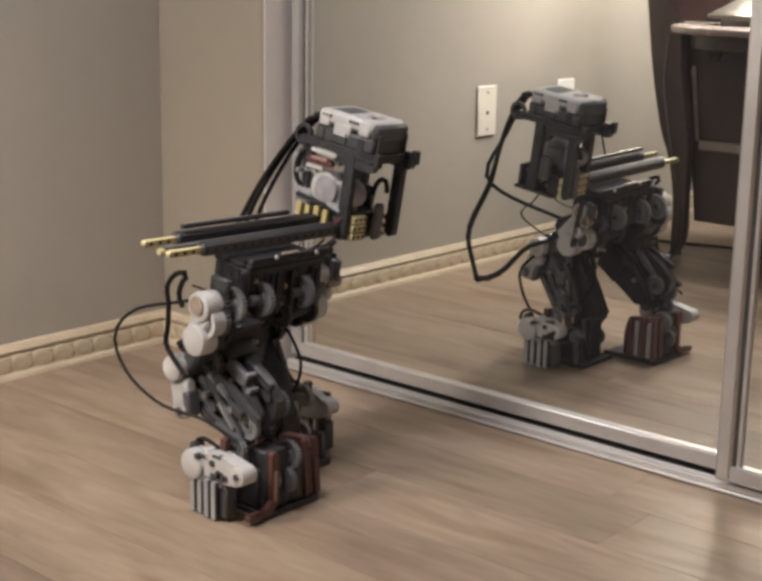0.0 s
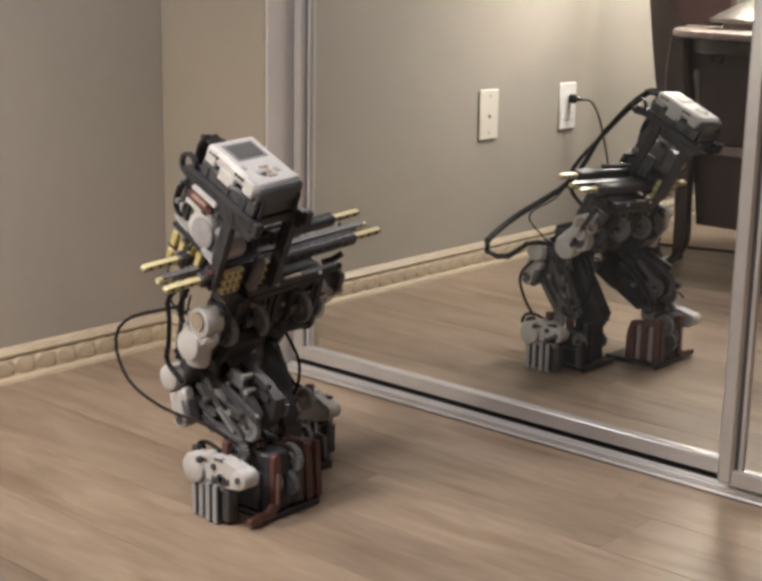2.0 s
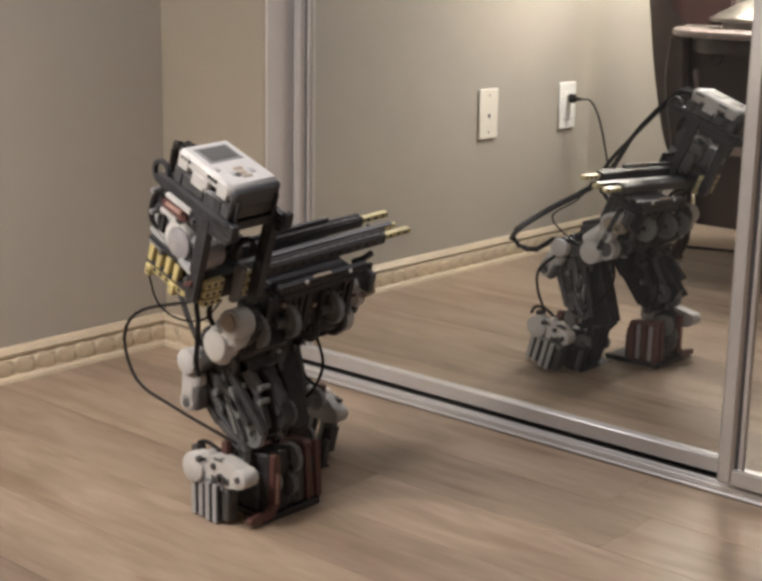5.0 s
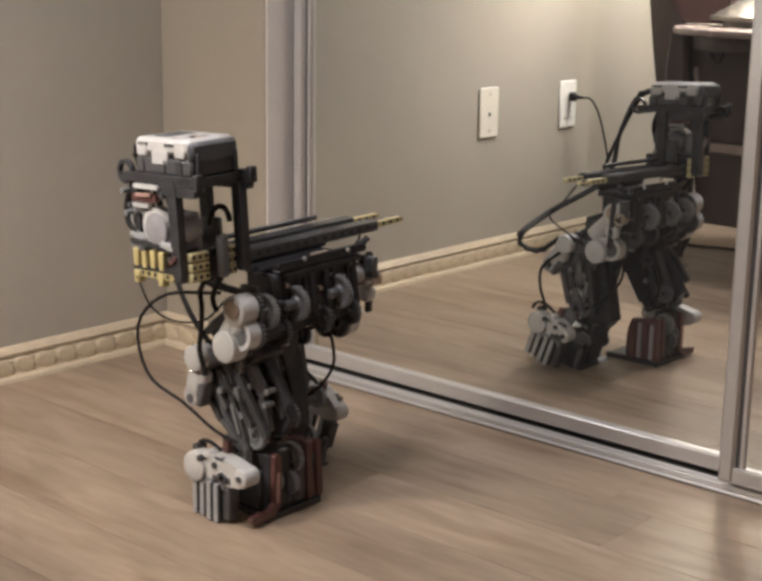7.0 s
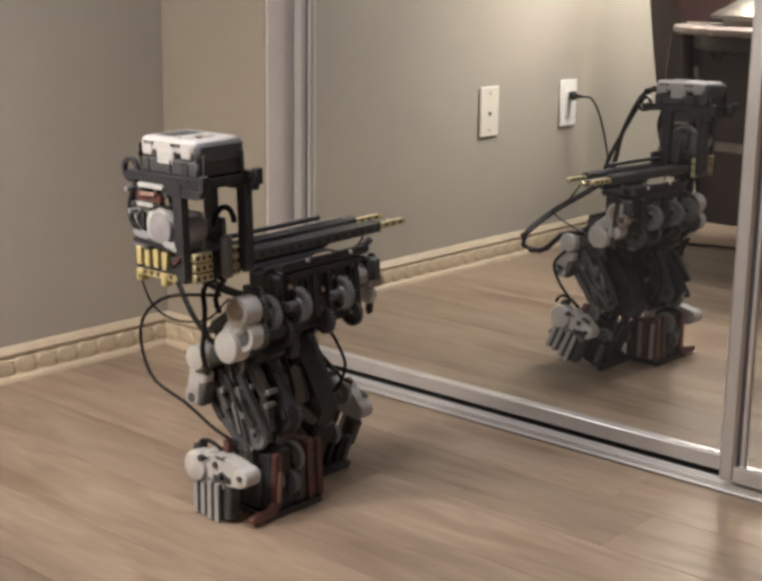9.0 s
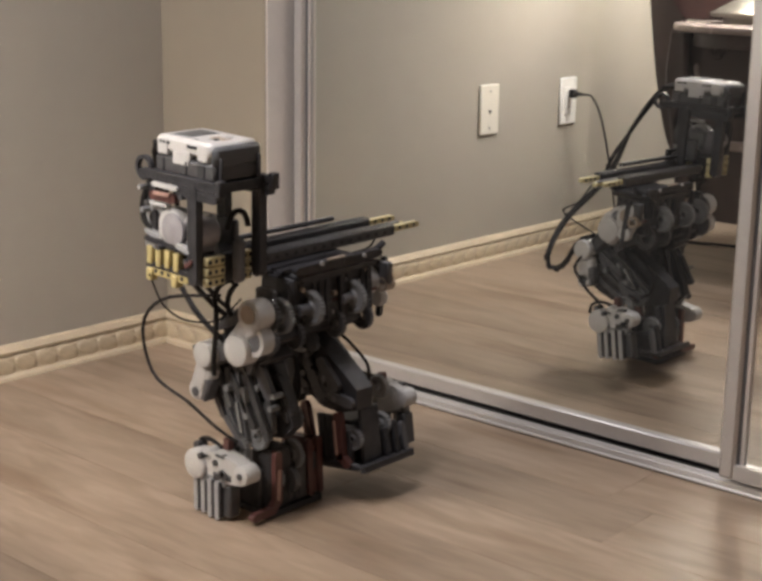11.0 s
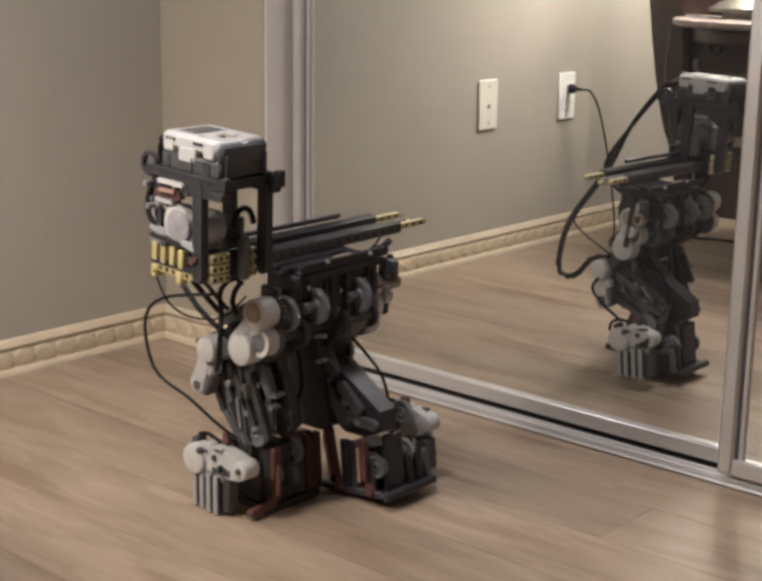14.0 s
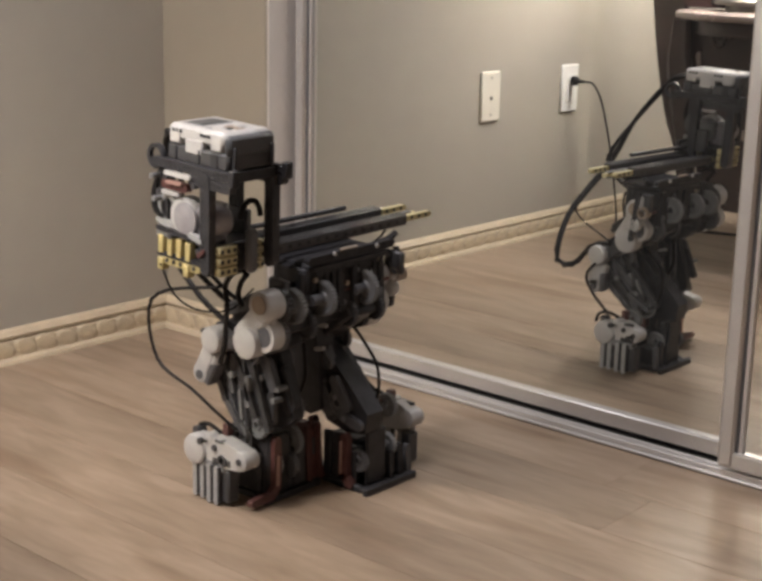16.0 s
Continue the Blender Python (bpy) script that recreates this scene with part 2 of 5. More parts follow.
# ---------- the room ----------
H_CEIL = 2.44
floor = setting("floor", box(B(), (1.58, -1.75, -0.06), (3.7, 4.3, 0.10), 0), SEAM, "oak laminate floor of long narrow planks")
setting("ceiling", box(B(), (1.6, -1.75, H_CEIL + 0.05), (3.8, 4.5, 0.1), 0), CEIL, "plain white painted ceiling of the room")
WEST, STUB, JAMB_X = -0.033, -0.057, 0.2314
setting("wall_west", box(B(), (WEST - 0.06, -1.75, 1.22), (0.12, 4.3, 2.44), 0), WALL, "greige painted wall with two outlet plates")
setting("wall_stub", box(B(), ((WEST + JAMB_X) / 2 - 0.0015, STUB + 0.06, 1.22), (JAMB_X - WEST - 0.003, 0.12, 2.44), 0.003), WALL2, "short beige wall beside the mirrored closet doors")
setting("wall_lintel", box(B(), (1.833, 0.023, 2.24), (3.2, 0.16, 0.4), 0), WALL2, "beige painted wall over the closet doors")
setting("wall_north", box(B(), (2.90, 0.02, 1.02), (1.1, 0.2, 2.04), 0), WALL2, "beige wall beyond the closet doors")
setting("wall_back", box(B(), (1.6, -3.86, 1.22), (3.8, 0.12, 2.44), 0), WALL, "greige painted back wall of the room")
setting("wall_east", box(B(), (3.42, -1.75, 1.22), (0.12, 4.4, 2.44), 0), WALL, "greige painted side wall of the room")
setting("closet_back", box(B(), (1.4, 0.62, 1.02), (3.0, 0.05, 2.04), 0), WALL, "plain closet wall behind the doors")

# closet jamb, header and floor track
setting("door_jamb", box(B(), (JAMB_X, STUB + 0.055, 1.02), (0.003, 0.108, 2.04), 0.0008), JAMB, "pale painted jamb lining of the closet opening")
trk = B()
box(trk, (1.295, -0.006, 0.0045), (2.10, 0.046, 0.009), 0.0012)
box(trk, (1.295, -0.0315, 0.0022), (2.10, 0.005, 0.0044), 0.001)
for y in (-0.0275, -0.0120, 0.0120):
    box(trk, (1.295, y, 0.0100), (2.10, 0.003, 0.004), 0.0008)
setting("door_track", trk, ALU, "grooved aluminium floor track of the sliding doors")
# The shade in the gap under the rail, put in as a dark strip.
setting("track_shade_strip", box(B(), (1.295, 0.003, 0.0100), (2.09, 0.012, 0.003), 0), GAP, "dark strip painting the shaded gap of the door track")


def sliding_door(name, x0, x1, y, label):
    door = new(name)
    door.matrix_basis = pose(x0, y, 0)
    w = x1 - x0
    part("mirror_pane", box(B(), (w / 2, 0.0032, 1.02), (w - 0.02, 0.004, 1.96), 0), MIRROR, door, "clear silvered mirror glass", None, False)
    bm = B()
    box(bm, (w / 2, 0.0, 0.030), (w, 0.016, 0.0225), 0.002)
    part("bottom_rail", bm, ALU, door, "satin aluminium rail")
    part("top_rail", box(B(), (w / 2, 0.0, 2.0), (w, 0.016, 0.05), 0.002), ALU, door, "satin aluminium rail")
    for x, wide in ((0.0115, 0.023), (w - 0.0115, 0.023)):
        side = 1 if x < 0.1 else -1
        part("stile", box(B(), (x, -0.001, 1.02), (wide, 0.018, 2.0), 0.004), ALU, door, "satin aluminium stile")
        # Grey strip added for the dark gap line next to the stile.
        part("gap_strip", box(B(), (x + side * 0.0130, 0.0, 1.02), (0.003, 0.006, 1.96), 0), MGREY, door, "grey strip painting the dark gap beside the stile")
        part("inner_strip", box(B(), (x + side * 0.0185, -0.0002, 1.02), (0.008, 0.005, 1.96), 0.0015), ALU, door, "narrow aluminium strip along the mirror's edge")
    part("backing", box(B(), (w / 2, 0.0075, 1.02), (w - 0.03, 0.004, 1.95), 0), GAP, door, "dark backing board")
    return tagged(door, label, "mirror door", "sliding closet doors", "structure")


sliding_door("door_1", 0.2455, 1.115, 0.0, "mirrored sliding closet door in a satin aluminium frame")
sliding_door("door_2", 1.071, 1.98, -0.030, "mirrored sliding closet door overlapping in front")


# carved baseboard: plain foot, a band of slanting beads, a stepped cap
def baseboard(name, x0, y0, x1, y1, label):
    d = Vector((x1 - x0, y1 - y0, 0))
    ln = d.length
    m = Matrix.Translation((x0, y0, 0)) @ Matrix.Rotation(math.atan2(d.y, d.x), 4, "Z")
    bm = B()
    prof = [(0, 0), (0.022, 0), (0.0215, 0.003), (0.019, 0.0065), (0.014, 0.0075), (0.012, 0.0100), (0.012, 0.0360), (0.0095, 0.0375), (0.0070, 0.0390), (0.0070, 0.0405), (0.0115, 0.0420), (0.0120, 0.0460), (0.0085, 0.0490), (0.0075, 0.0520), (0.0040, 0.0550), (0, 0.0565)]
    a = [bm.verts.new(m @ Vector((0, -p, z))) for p, z in prof]
    b = [bm.verts.new(m @ Vector((ln, -p, z))) for p, z in prof]
    for i in range(len(prof) - 1):
        bm.faces.new((a[i], b[i], b[i + 1], a[i + 1]))
    bm.faces.new(a)
    bm.faces.new(b[::-1])
    bmesh.ops.recalc_face_normals(bm, faces=bm.faces)
    base = setting(name, bm, TRIM, label, True)
    me = bead_mesh()
    k = int(ln / 0.0415)
    for i in range(k):
        ob = new("bead", me)
        ob.parent = base
        ob.matrix_basis = m @ Matrix.Translation(((i + 0.5) * ln / k, -0.0112, 0.0230))
    return base


_bead = []


def bead_mesh():
    if not _bead:
        bm = B()
        bmesh.ops.create_uvsphere(bm, u_segments=10, v_segments=7, radius=1, matrix=Matrix.Rotation(radians(26), 4, "Y") @ Matrix.Diagonal((0.0255, 0.0027, 0.0140, 1)))
        me = bpy.data.meshes.new("bead")
        bm.to_mesh(me)
        bm.free()
        for p in me.polygons:
            p.use_smooth = True
        me.materials.append(BEAD)
        _bead.append(me)
    return _bead[0]


baseboard("baseboard_west", WEST, -2.6, WEST, STUB, "cream carved baseboard with a row of slanting beads")
baseboard("baseboard_stub", WEST, STUB, JAMB_X, STUB, "cream carved baseboard on the short wall")


# floor planks, laid along the doors
def planks():
    rng = random.Random(4)
    w, gap = 0.127, 0.0009
    meshes = {}
    for r in range(31):
        y1 = -0.036 - r * w
        x = -0.02 - rng.random() * 0.9
        while x < 3.3:
            ln = rng.choice((1.21, 1.21, 0.83))
            a, b = max(x, WEST + 0.001), min(x + ln, 3.35)
            if b - a > 0.05:
                key = round(b - a, 3)
                if key not in meshes:
                    me = bpy.data.meshes.new("plank")
                    bm = B()
                    box(bm, ((b - a) / 2, -w / 2, -0.004), (b - a - 0.0002, w - gap, 0.008), 0.00025)
                    bm.to_mesh(me)
                    bm.free()
                    me.materials.append(PLANK)
                    meshes[key] = me
                ob = new("plank", meshes[key])
                ob.parent = floor
                ob.matrix_basis = pose(a, y1, 0)
            x += ln


planks()
setting("floor_edge", box(B(), (1.6, 0.0, -0.004), (3.3, 0.072, 0.006), 0), SEAM, "laminate edge strip under the door track")


# ---------- things on the wall ----------
def screw(parent, c, r=0.0028):
    bm = B()
    cyl(bm, c, "x", r, 0.0012, n=12)
    part("screw", bm, STEEL, parent, "small slotted screw head")


def wall_plate(y, z, mat, kind, label, cat):
    bm = B()
    box(bm, (0.003, 0, 0), (0.006, 0.070, 0.114), 0.003)
    ob = part("wall_plate" if kind == "cable" else "power_outlet", bm, mat, None, "")
    ob.matrix_basis = pose(WEST, y, z)
    if kind == "cable":
        bm = B()
        cyl(bm, (0.0065, 0, -0.004), "x", 0.0040, 0.003, n=14)
        part("socket", bm, STEEL, ob, "round coaxial socket")
        for z2 in (-0.042, 0.042):
            screw(ob, (0.0062, 0, z2))
    else:
        bm = B()
        box(bm, (0.0068, 0, 0), (0.003, 0.034, 0.067), 0.002)
        part("insert", bm, WPLATE, ob, "white rectangular receptacle face")
        for zz in (-0.02, 0.02):
            bm = B()
            for yy, hh in ((-0.0063, 0.008), (0.0063, 0.0065)):
                box(bm, (0.0083, yy, zz + 0.003), (0.0006, 0.0016, hh), 0)
            cyl(bm, (0.0083, 0, zz - 0.007), "x", 0.0024, 0.0006, n=10)
            part("slots", bm, GAP, ob, "dark plug slots")
    return tagged(ob, label, cat)


wall_plate(-0.8947, 0.3523, PLATE, "cable", "ivory plastic cable wall plate with a centre socket", "wall plate")
wall_plate(-1.2140, 0.3518, WPLATE, "outlet", "white plastic duplex power outlet with one plug", "outlet")


def power_cord():
    bm = B()
    box(bm, (0.010, 0, 0), (0.018, 0.016, 0.022), 0.004)
    cyl(bm, (0.027, 0, 0.0), "x", 0.0055, 0.020, 0.0035, n=12)
    plug = part("power_plug", bm, RUBBER, None, "")
    plug.matrix_basis = pose(WEST + 0.0085, -1.2140, 0.3700)
    pts = spline([(0.036, 0, 0), (0.060, -0.008, -0.006), (0.072, -0.035, -0.06), (0.080, -0.075, -0.19), (0.088, -0.10, -0.33), (0.094, -0.08, -0.3725), (0.10, 0.02, -0.3735), (0.05, 0.10, -0.3735)], 46)
    part("cord", tube(B(), pts, 0.0024), RUBBER, plug, "thin black power cord")
    return tagged(plug, "black power plug and hanging cord in the outlet", "power cord")


power_cord()


def floor_cord():
    pts = spline([(0.05, -1.37, 0.0035), (0.12, -1.40, 0.0035), (0.22, -1.428, 0.0035), (0.32, -1.455, 0.0035), (0.52, -1.47, 0.0035), (0.80, -1.49, 0.0035)], 30)
    cord = part("floor_cord", tube(B(), pts, 0.0034), RUBBER)
    return tagged(cord, "black lamp cord lying across the floor", "cord")


floor_cord()


# ---------- dark table, lamp and chair seen in the mirror ----------
def slab(bm, outline, y0, y1):
    """A flat board with the given outline in x and z, between y0 and y1."""
    a = [bm.verts.new((x, y0, z)) for x, z in outline]
    b = [bm.verts.new((x, y1, z)) for x, z in outline]
    bm.faces.new(a)
    bm.faces.new(b[::-1])
    for i in range(len(a)):
        j = (i + 1) % len(a)
        bm.faces.new((a[j], a[i], b[i], b[j]))
    bmesh.ops.recalc_face_normals(bm, faces=bm.faces)
    return bm


def scroll_table():
    t = new("side_table")
    t.matrix_basis = pose(0.0, -1.25, 0.0)
    bm = B()
    cyl(bm, (0.46, -0.04, 0.545), "z", 0.222, 0.016, n=48, bev=0.006)
    part("tabletop", bm, TOPWOOD, t, "pale round polished top")
    bm = B()
    cyl(bm, (0.46, -0.04, 0.520), "z", 0.175, 0.034, n=40, bev=0.003)
    part("apron", bm, WOOD, t, "dark wooden apron")

    def leg(x, y, turn):
        """An S-shaped board, broad at the knee, ending in an upturned scroll; x and z of its middle, then its width."""
        line = spline([(0.036, 0, 0.531), (0.036, 0, 0.444), (0.045, 0, 0.389), (0.063, 0, 0.290), (0.075, 0, 0.201), (0.082, 0, 0.134), (0.085, 0, 0.088), (0.081, 0, 0.057), (0.065, 0, 0.030), (0.038, 0, 0.010), (0.013, 0, 0.022), (0.005, 0, 0.048), (0.009, 0, 0.066)], 48)
        wide = spline([(w, 0, 0) for w in (0.040, 0.056, 0.062, 0.056, 0.034, 0.020, 0.016, 0.015, 0.015, 0.017, 0.018, 0.018, 0.012)], 48)
        bm = B()
        rings = []
        for i, p in enumerate(line):
            d = (line[min(i + 1, 48)] - line[max(i - 1, 0)]).normalized()
            out = d.cross(Vector((0, 1, 0)))
            w, h = wide[i].x / 2, 0.013
            rings.append([bm.verts.new(p + out * w * a + Vector((0, h * b, 0))) for a, b in ((-1, -0.5), (-0.75, -1), (0, -0.7), (0.75, -1), (1, -0.5), (1, 0.5), (0.75, 1), (0, 0.7), (-0.75, 1), (-1, 0.5))])
        for a, b in zip(rings, rings[1:]):
            for j in range(10):
                bm.faces.new((a[j], a[(j + 1) % 10], b[(j + 1) % 10], b[j]))
        bm.faces.new(rings[0][::-1])
        bm.faces.new(rings[-1])
        part("leg", bm, WOOD, t, "curved dark leg with a scrolled foot", pose(x, y, 0, 0, 0, turn))

    bm = slab(B(), [(0.245, 0.53), (0.262, 0.42), (0.285, 0.325), (0.318, 0.237), (0.330, 0.16), (0.336, 0.105), (0.70, 0.105), (0.70, 0.53)], -0.19, 0.026)
    part("cabinet", bm, WOOD, t, "dark cabinet body under the top")
    bm = slab(B(), [(0.336, 0.300), (0.322, 0.440), (0.326, 0.500), (0.66, 0.500), (0.66, 0.300)], 0.027, 0.033)
    part("door_panel", bm, WOOD, t, "dark brown front panel")
    # Added strip in place of the pale gap between leg and cabinet.
    bm = slab(B(), [(0.307, 0.452), (0.312, 0.462), (0.318, 0.462), (0.321, 0.440), (0.339, 0.292), (0.331, 0.292), (0.313, 0.430)], 0.027, 0.036)
    part("pale_strip", bm, TOPWOOD, t, "pale strip in place of the gap beside the leg")
    bm = B()
    box(bm, (0.500, 0.032, 0.283), (0.322, 0.010, 0.024), 0.003)
    part("pale_strip", bm, TOPWOOD, t, "pale rail across the front")
    bm = B()
    box(bm, (0.425, 0.036, 0.530), (0.044, 0.006, 0.024), 0.002)
    part("drawer_front", bm, FABRIC, t, "small dark red drawer front")
    curl = [(0.366 + 0.026 * (1 - i / 26) * math.cos(i * 0.42), 0.035, 0.492 + 0.026 * (1 - i / 26) * math.sin(i * 0.42)) for i in range(24)]
    part("scroll", tube(B(), curl, 0.0045), WOOD, t, "carved dark scroll under the top")
    for y in (0.01, -0.17):
        bm = B()
        box(bm, (0.68, y, 0.055), (0.028, 0.028, 0.112), 0.003)
        part("foot", bm, WOOD, t, "short dark foot")
    leg(0.240, 0.050, 0)
    leg(0.46, -0.235, 200)
    return tagged(t, "dark round side table with curved scrolled legs", "table")


scroll_table()


def table_lamp():
    t = new("table_lamp")
    t.matrix_basis = pose(0.42, -1.30, 0.553)
    bm = B()
    cyl(bm, (0, 0, 0.008), "z", 0.082, 0.016, n=32)
    cyl(bm, (0, 0, 0.0200), "z", 0.112, 0.010, n=36, bev=0.003)
    cyl(bm, (0, 0, 0.0300), "z", 0.106, 0.012, 0.090, n=36)
    cyl(bm, (0, 0, 0.0460), "z", 0.088, 0.022, 0.050, n=36)
    cyl(bm, (0, 0, 0.0640), "z", 0.050, 0.018, 0.018, n=36)
    part("base", bm, STEEL, t, "stepped brushed metal base")
    bm = B()
    cyl(bm, (0, 0, 0.19), "z", 0.012, 0.32, n=16)
    part("stem", bm, STEEL, t, "slim metal stem")
    bm = B()
    m = 28
    lo = [bm.verts.new((0.17 * math.cos(2 * math.pi * i / m), 0.17 * math.sin(2 * math.pi * i / m), 0.37)) for i in range(m)]
    hi = [bm.verts.new((0.09 * math.cos(2 * math.pi * i / m), 0.09 * math.sin(2 * math.pi * i / m), 0.56)) for i in range(m)]
    for i in range(m):
        bm.faces.new((lo[i], lo[(i + 1) % m], hi[(i + 1) % m], hi[i]))
    part("shade", bm, SHADE, t, "pale conical linen shade")
    return tagged(t, "table lamp with a metal base and pale shade", "lamp")


table_lamp()


def armchair():
    c = new("chair")
    c.matrix_basis = pose(0.0, -1.30, 0.0)
    # Besides the chair back, this dark board stands in for shadow beside the leg.
    side = spline([(0.112, 0, 0.88), (0.124, 0, 0.72), (0.140, 0, 0.60), (0.164, 0, 0.44), (0.196, 0, 0.30), (0.222, 0, 0.235), (0.240, 0, 0.14), (0.242, 0, 0.0)], 18)
    part("back_and_shade_board", slab(B(), [(p.x, p.z) for p in side] + [(0.262, 0.0), (0.262, 0.20), (0.230, 0.36), (0.228, 0.88)], -0.010, 0.010), WOOD, c, "dark curved back board, its lower part standing in for wall shadow")
    bm = slab(B(), [(0.236, 0.557), (0.193, 0.611), (0.165, 0.66), (0.160, 0.840), (0.340, 0.840), (0.352, 0.820), (0.352, 0.557)], -0.013, 0.013)
    part("cushion", bm, FABRIC, c, "burgundy upholstered back cushion")
    return tagged(c, "dark wooden chair back with burgundy upholstery", "chair")


armchair()


def ceiling_lamp():
    t = new("ceiling_light")
    t.matrix_basis = pose(0.70, -1.14, 2.44)
    bm = B()
    cyl(bm, (0, 0, -0.02), "z", 0.26, 0.04, n=36, bev=0.004)
    part("housing", bm, WPLATE, t, "white round housing")
    return tagged(t, "flush round ceiling light with a white housing", "ceiling light")


ceiling_lamp()

BRICKEND = material("slate_grey_abs", (0.085, 0.088, 0.095), 0.36, vary=0.12, scale=60)
PALERED = material("pale_red_abs", (0.42, 0.26, 0.22), 0.4, vary=0.2, scale=90)

# ---------- the walking robot ----------
BASE = Vector((0.66, -0.423, 0.0))
robot = new("walking_robot")
robot.matrix_basis = Matrix.Translation(BASE)
tagged(robot, "two-legged walking robot of black, grey and white plastic building beams", "robot")


def motor(parent, m, label="white servo motor with a round cap", grip=0.05, sgn=-1, mat=None):
    """A building-set motor: a round cap at the origin facing sgn * y, a waist, and a narrow gearbox end along -z."""
    shell = mat or WHITE
    bm = B()
    cyl(bm, (0, 0, 0), "y", 0.0165, 0.026, n=24, bev=0.003)
    box(bm, (0.001, -sgn * 0.004, -0.030), (0.0310, 0.0190, 0.030), 0.004)
    box(bm, (-0.001, -sgn * 0.004, -0.016 - grip / 2), (0.026, 0.022, grip), 0.004)
    cyl(bm, (-0.001, -sgn * 0.004, -0.014 - grip), "y", 0.0135, 0.022, n=20, bev=0.004)
    ob = part("motor", bm, shell, parent, label, m)
    return ob


def motor_with_hub(parent, m, grip=0.05, sgn=-1):
    motor(parent, m, grip=grip, sgn=sgn)
    bm = B()
    cyl(bm, (0, -sgn * 0.004, -0.016 - grip), "y", 0.006, 0.0245, n=14)
    part("hub", bm, MGREY, parent, "grey motor hub", m)
    bm = B()
    cyl(bm, (0, -sgn * 0.014, 0), "y", 0.0150, 0.012, n=20)
    part("motor_ring", bm, MGREY, parent, "grey motor ring", m)


def make_torso():
    bm = B()
    box(bm, (0.010, 0.002, -0.058), (0.068, 0.120, 0.052), 0.003)
    torso = part("torso", bm, BLACK, robot, "black pelvis block under the cross beam")
    for name, c, sz in (("deck", (0.012, 0.008, -0.030), (0.075, 0.136, 0.010)), ("belly", (0.012, 0, -0.092), (0.046, 0.080, 0.034)), ("keel", (0.030, 0, -0.080), (0.032, 0.086, 0.026))):
        bm = B()
        box(bm, c, sz, 0.003)
        part(name, bm, BLACK, torso)
    for y in (-0.064, -0.030, 0.030, 0.068):
        bm = B()
        box(bm, (0.020, y, -0.060), (0.052, 0.010, 0.062), 0.002)
        part("hip_plate", bm, BLACK, torso, "black hip plate")
    # cross beam: two toothed bars with pale tips
    for x in (-0.0222, 0.0222):
        bm = B()
        box(bm, (x, 0, 0.0), (0.0155, 0.264, 0.0140), 0.001)
        for c in (-0.0040, 0.0040):
            box(bm, (x + c, 0, 0.0078), (0.0030, 0.262, 0.0020), 0.0006)
        part("rack_bar", bm, DGREY, torso, "dark grey slide bar with rows of holes")
        bm = B()
        for i in range(17):
            cyl(bm, (x, -0.128 + i * 0.016, 0.0072), "z", 0.0026, 0.0010, n=8)
        for i in range(17):
            cyl(bm, (x + (0.0078 if x > 0 else -0.0078), -0.128 + i * 0.016, 0.0), "x", 0.0027, 0.0012, n=10)
        part("pin_row", bm, BLACK, torso, "row of black connector pins")
        for s in (-1, 1):
            bm = B()
            liftarm(bm, (x, s * 0.128, 0.0), (x, s * 0.181, 0.0), 0.0078, 0.0072, (1, 0, 0))
            part("beam_tip", bm, PALE, torso, "pale yellow beam end")
    bm = B()
    liftarm(bm, (0.0, -0.168, -0.004), (0.0, 0.168, -0.004), 0.0075, 0.0100, (0, 0, 1), False)
    part("centre_beam", bm, MGREY, torso, "grey centre beam")
    for x in (-0.0222, 0.0222):
        for s in (-1, 1):
            for k in range(3):
                bm = B()
                cyl(bm, (x + 0.0037, s * (0.146 + 0.014 * k), 0.0), "x", 0.0024, 0.0010, n=10)
                part("pin_hole", bm, BLACK, torso, "black pin hole in the beam end")
    for s in (-1, 1):
        bm = B()
        cyl(bm, (0.0, s * 0.172, -0.004), "y", 0.0040, 0.012, n=12)
        box(bm, (0.0, s * 0.162, -0.004), (0.0078, 0.010, 0.0078), 0.001)
        part("tip_bush", bm, PALE, torso, "pale yellow bush")
    bm = B()
    cyl(bm, (-0.0200, -0.03, 0.0165), "y", 0.0035, 0.19, n=12)
    part("axle_rod", bm, BLACK, torso, "black axle lying along the beam")
    bm = B()
    liftarm(bm, (0.046, -0.062, -0.019), (0.046, 0.082, -0.019), 0.0105, 0.0072, (1, 0, 0))
    part("front_beam", bm, BLACK, torso, "black front beam")
    bm = B()
    box(bm, (0.0475, 0.004, -0.0125), (0.005, 0.030, 0.003), 0.001)
    part("yellow_plate", bm, TAN, torso, "small tan plate")
    for y, z in ((-0.024, -0.0145), (0.052, -0.0170)):
        bm = B()
        cyl(bm, (0.0510, y, z), "x", 0.0028, 0.003, n=10)
        part("pale_pin", bm, WHITE, torso, "small pale pin")
    for k, (y, z) in enumerate(((-0.052, -0.044), (-0.030, -0.052), (-0.012, -0.040), (0.004, -0.058), (0.022, -0.044), (0.046, -0.050), (0.060, -0.038), (-0.046, -0.074), (0.000, -0.082), (0.020, -0.076), (0.050, -0.080), (-0.020, -0.070))):
        bm = B()
        cyl(bm, (0.0455, y, z), "x", 0.0032, 0.006, n=10)
        part("connector_pin", bm, MGREY if k % 3 else TAN, torso, "small connector pin on the pelvis")
    for y in (-0.012, 0.014, 0.062):
        bm = B()
        liftarm(bm, (0.0475, y, -0.040), (0.0475, y + 0.004, -0.088), 0.0085, 0.0060, (1, 0, 0))
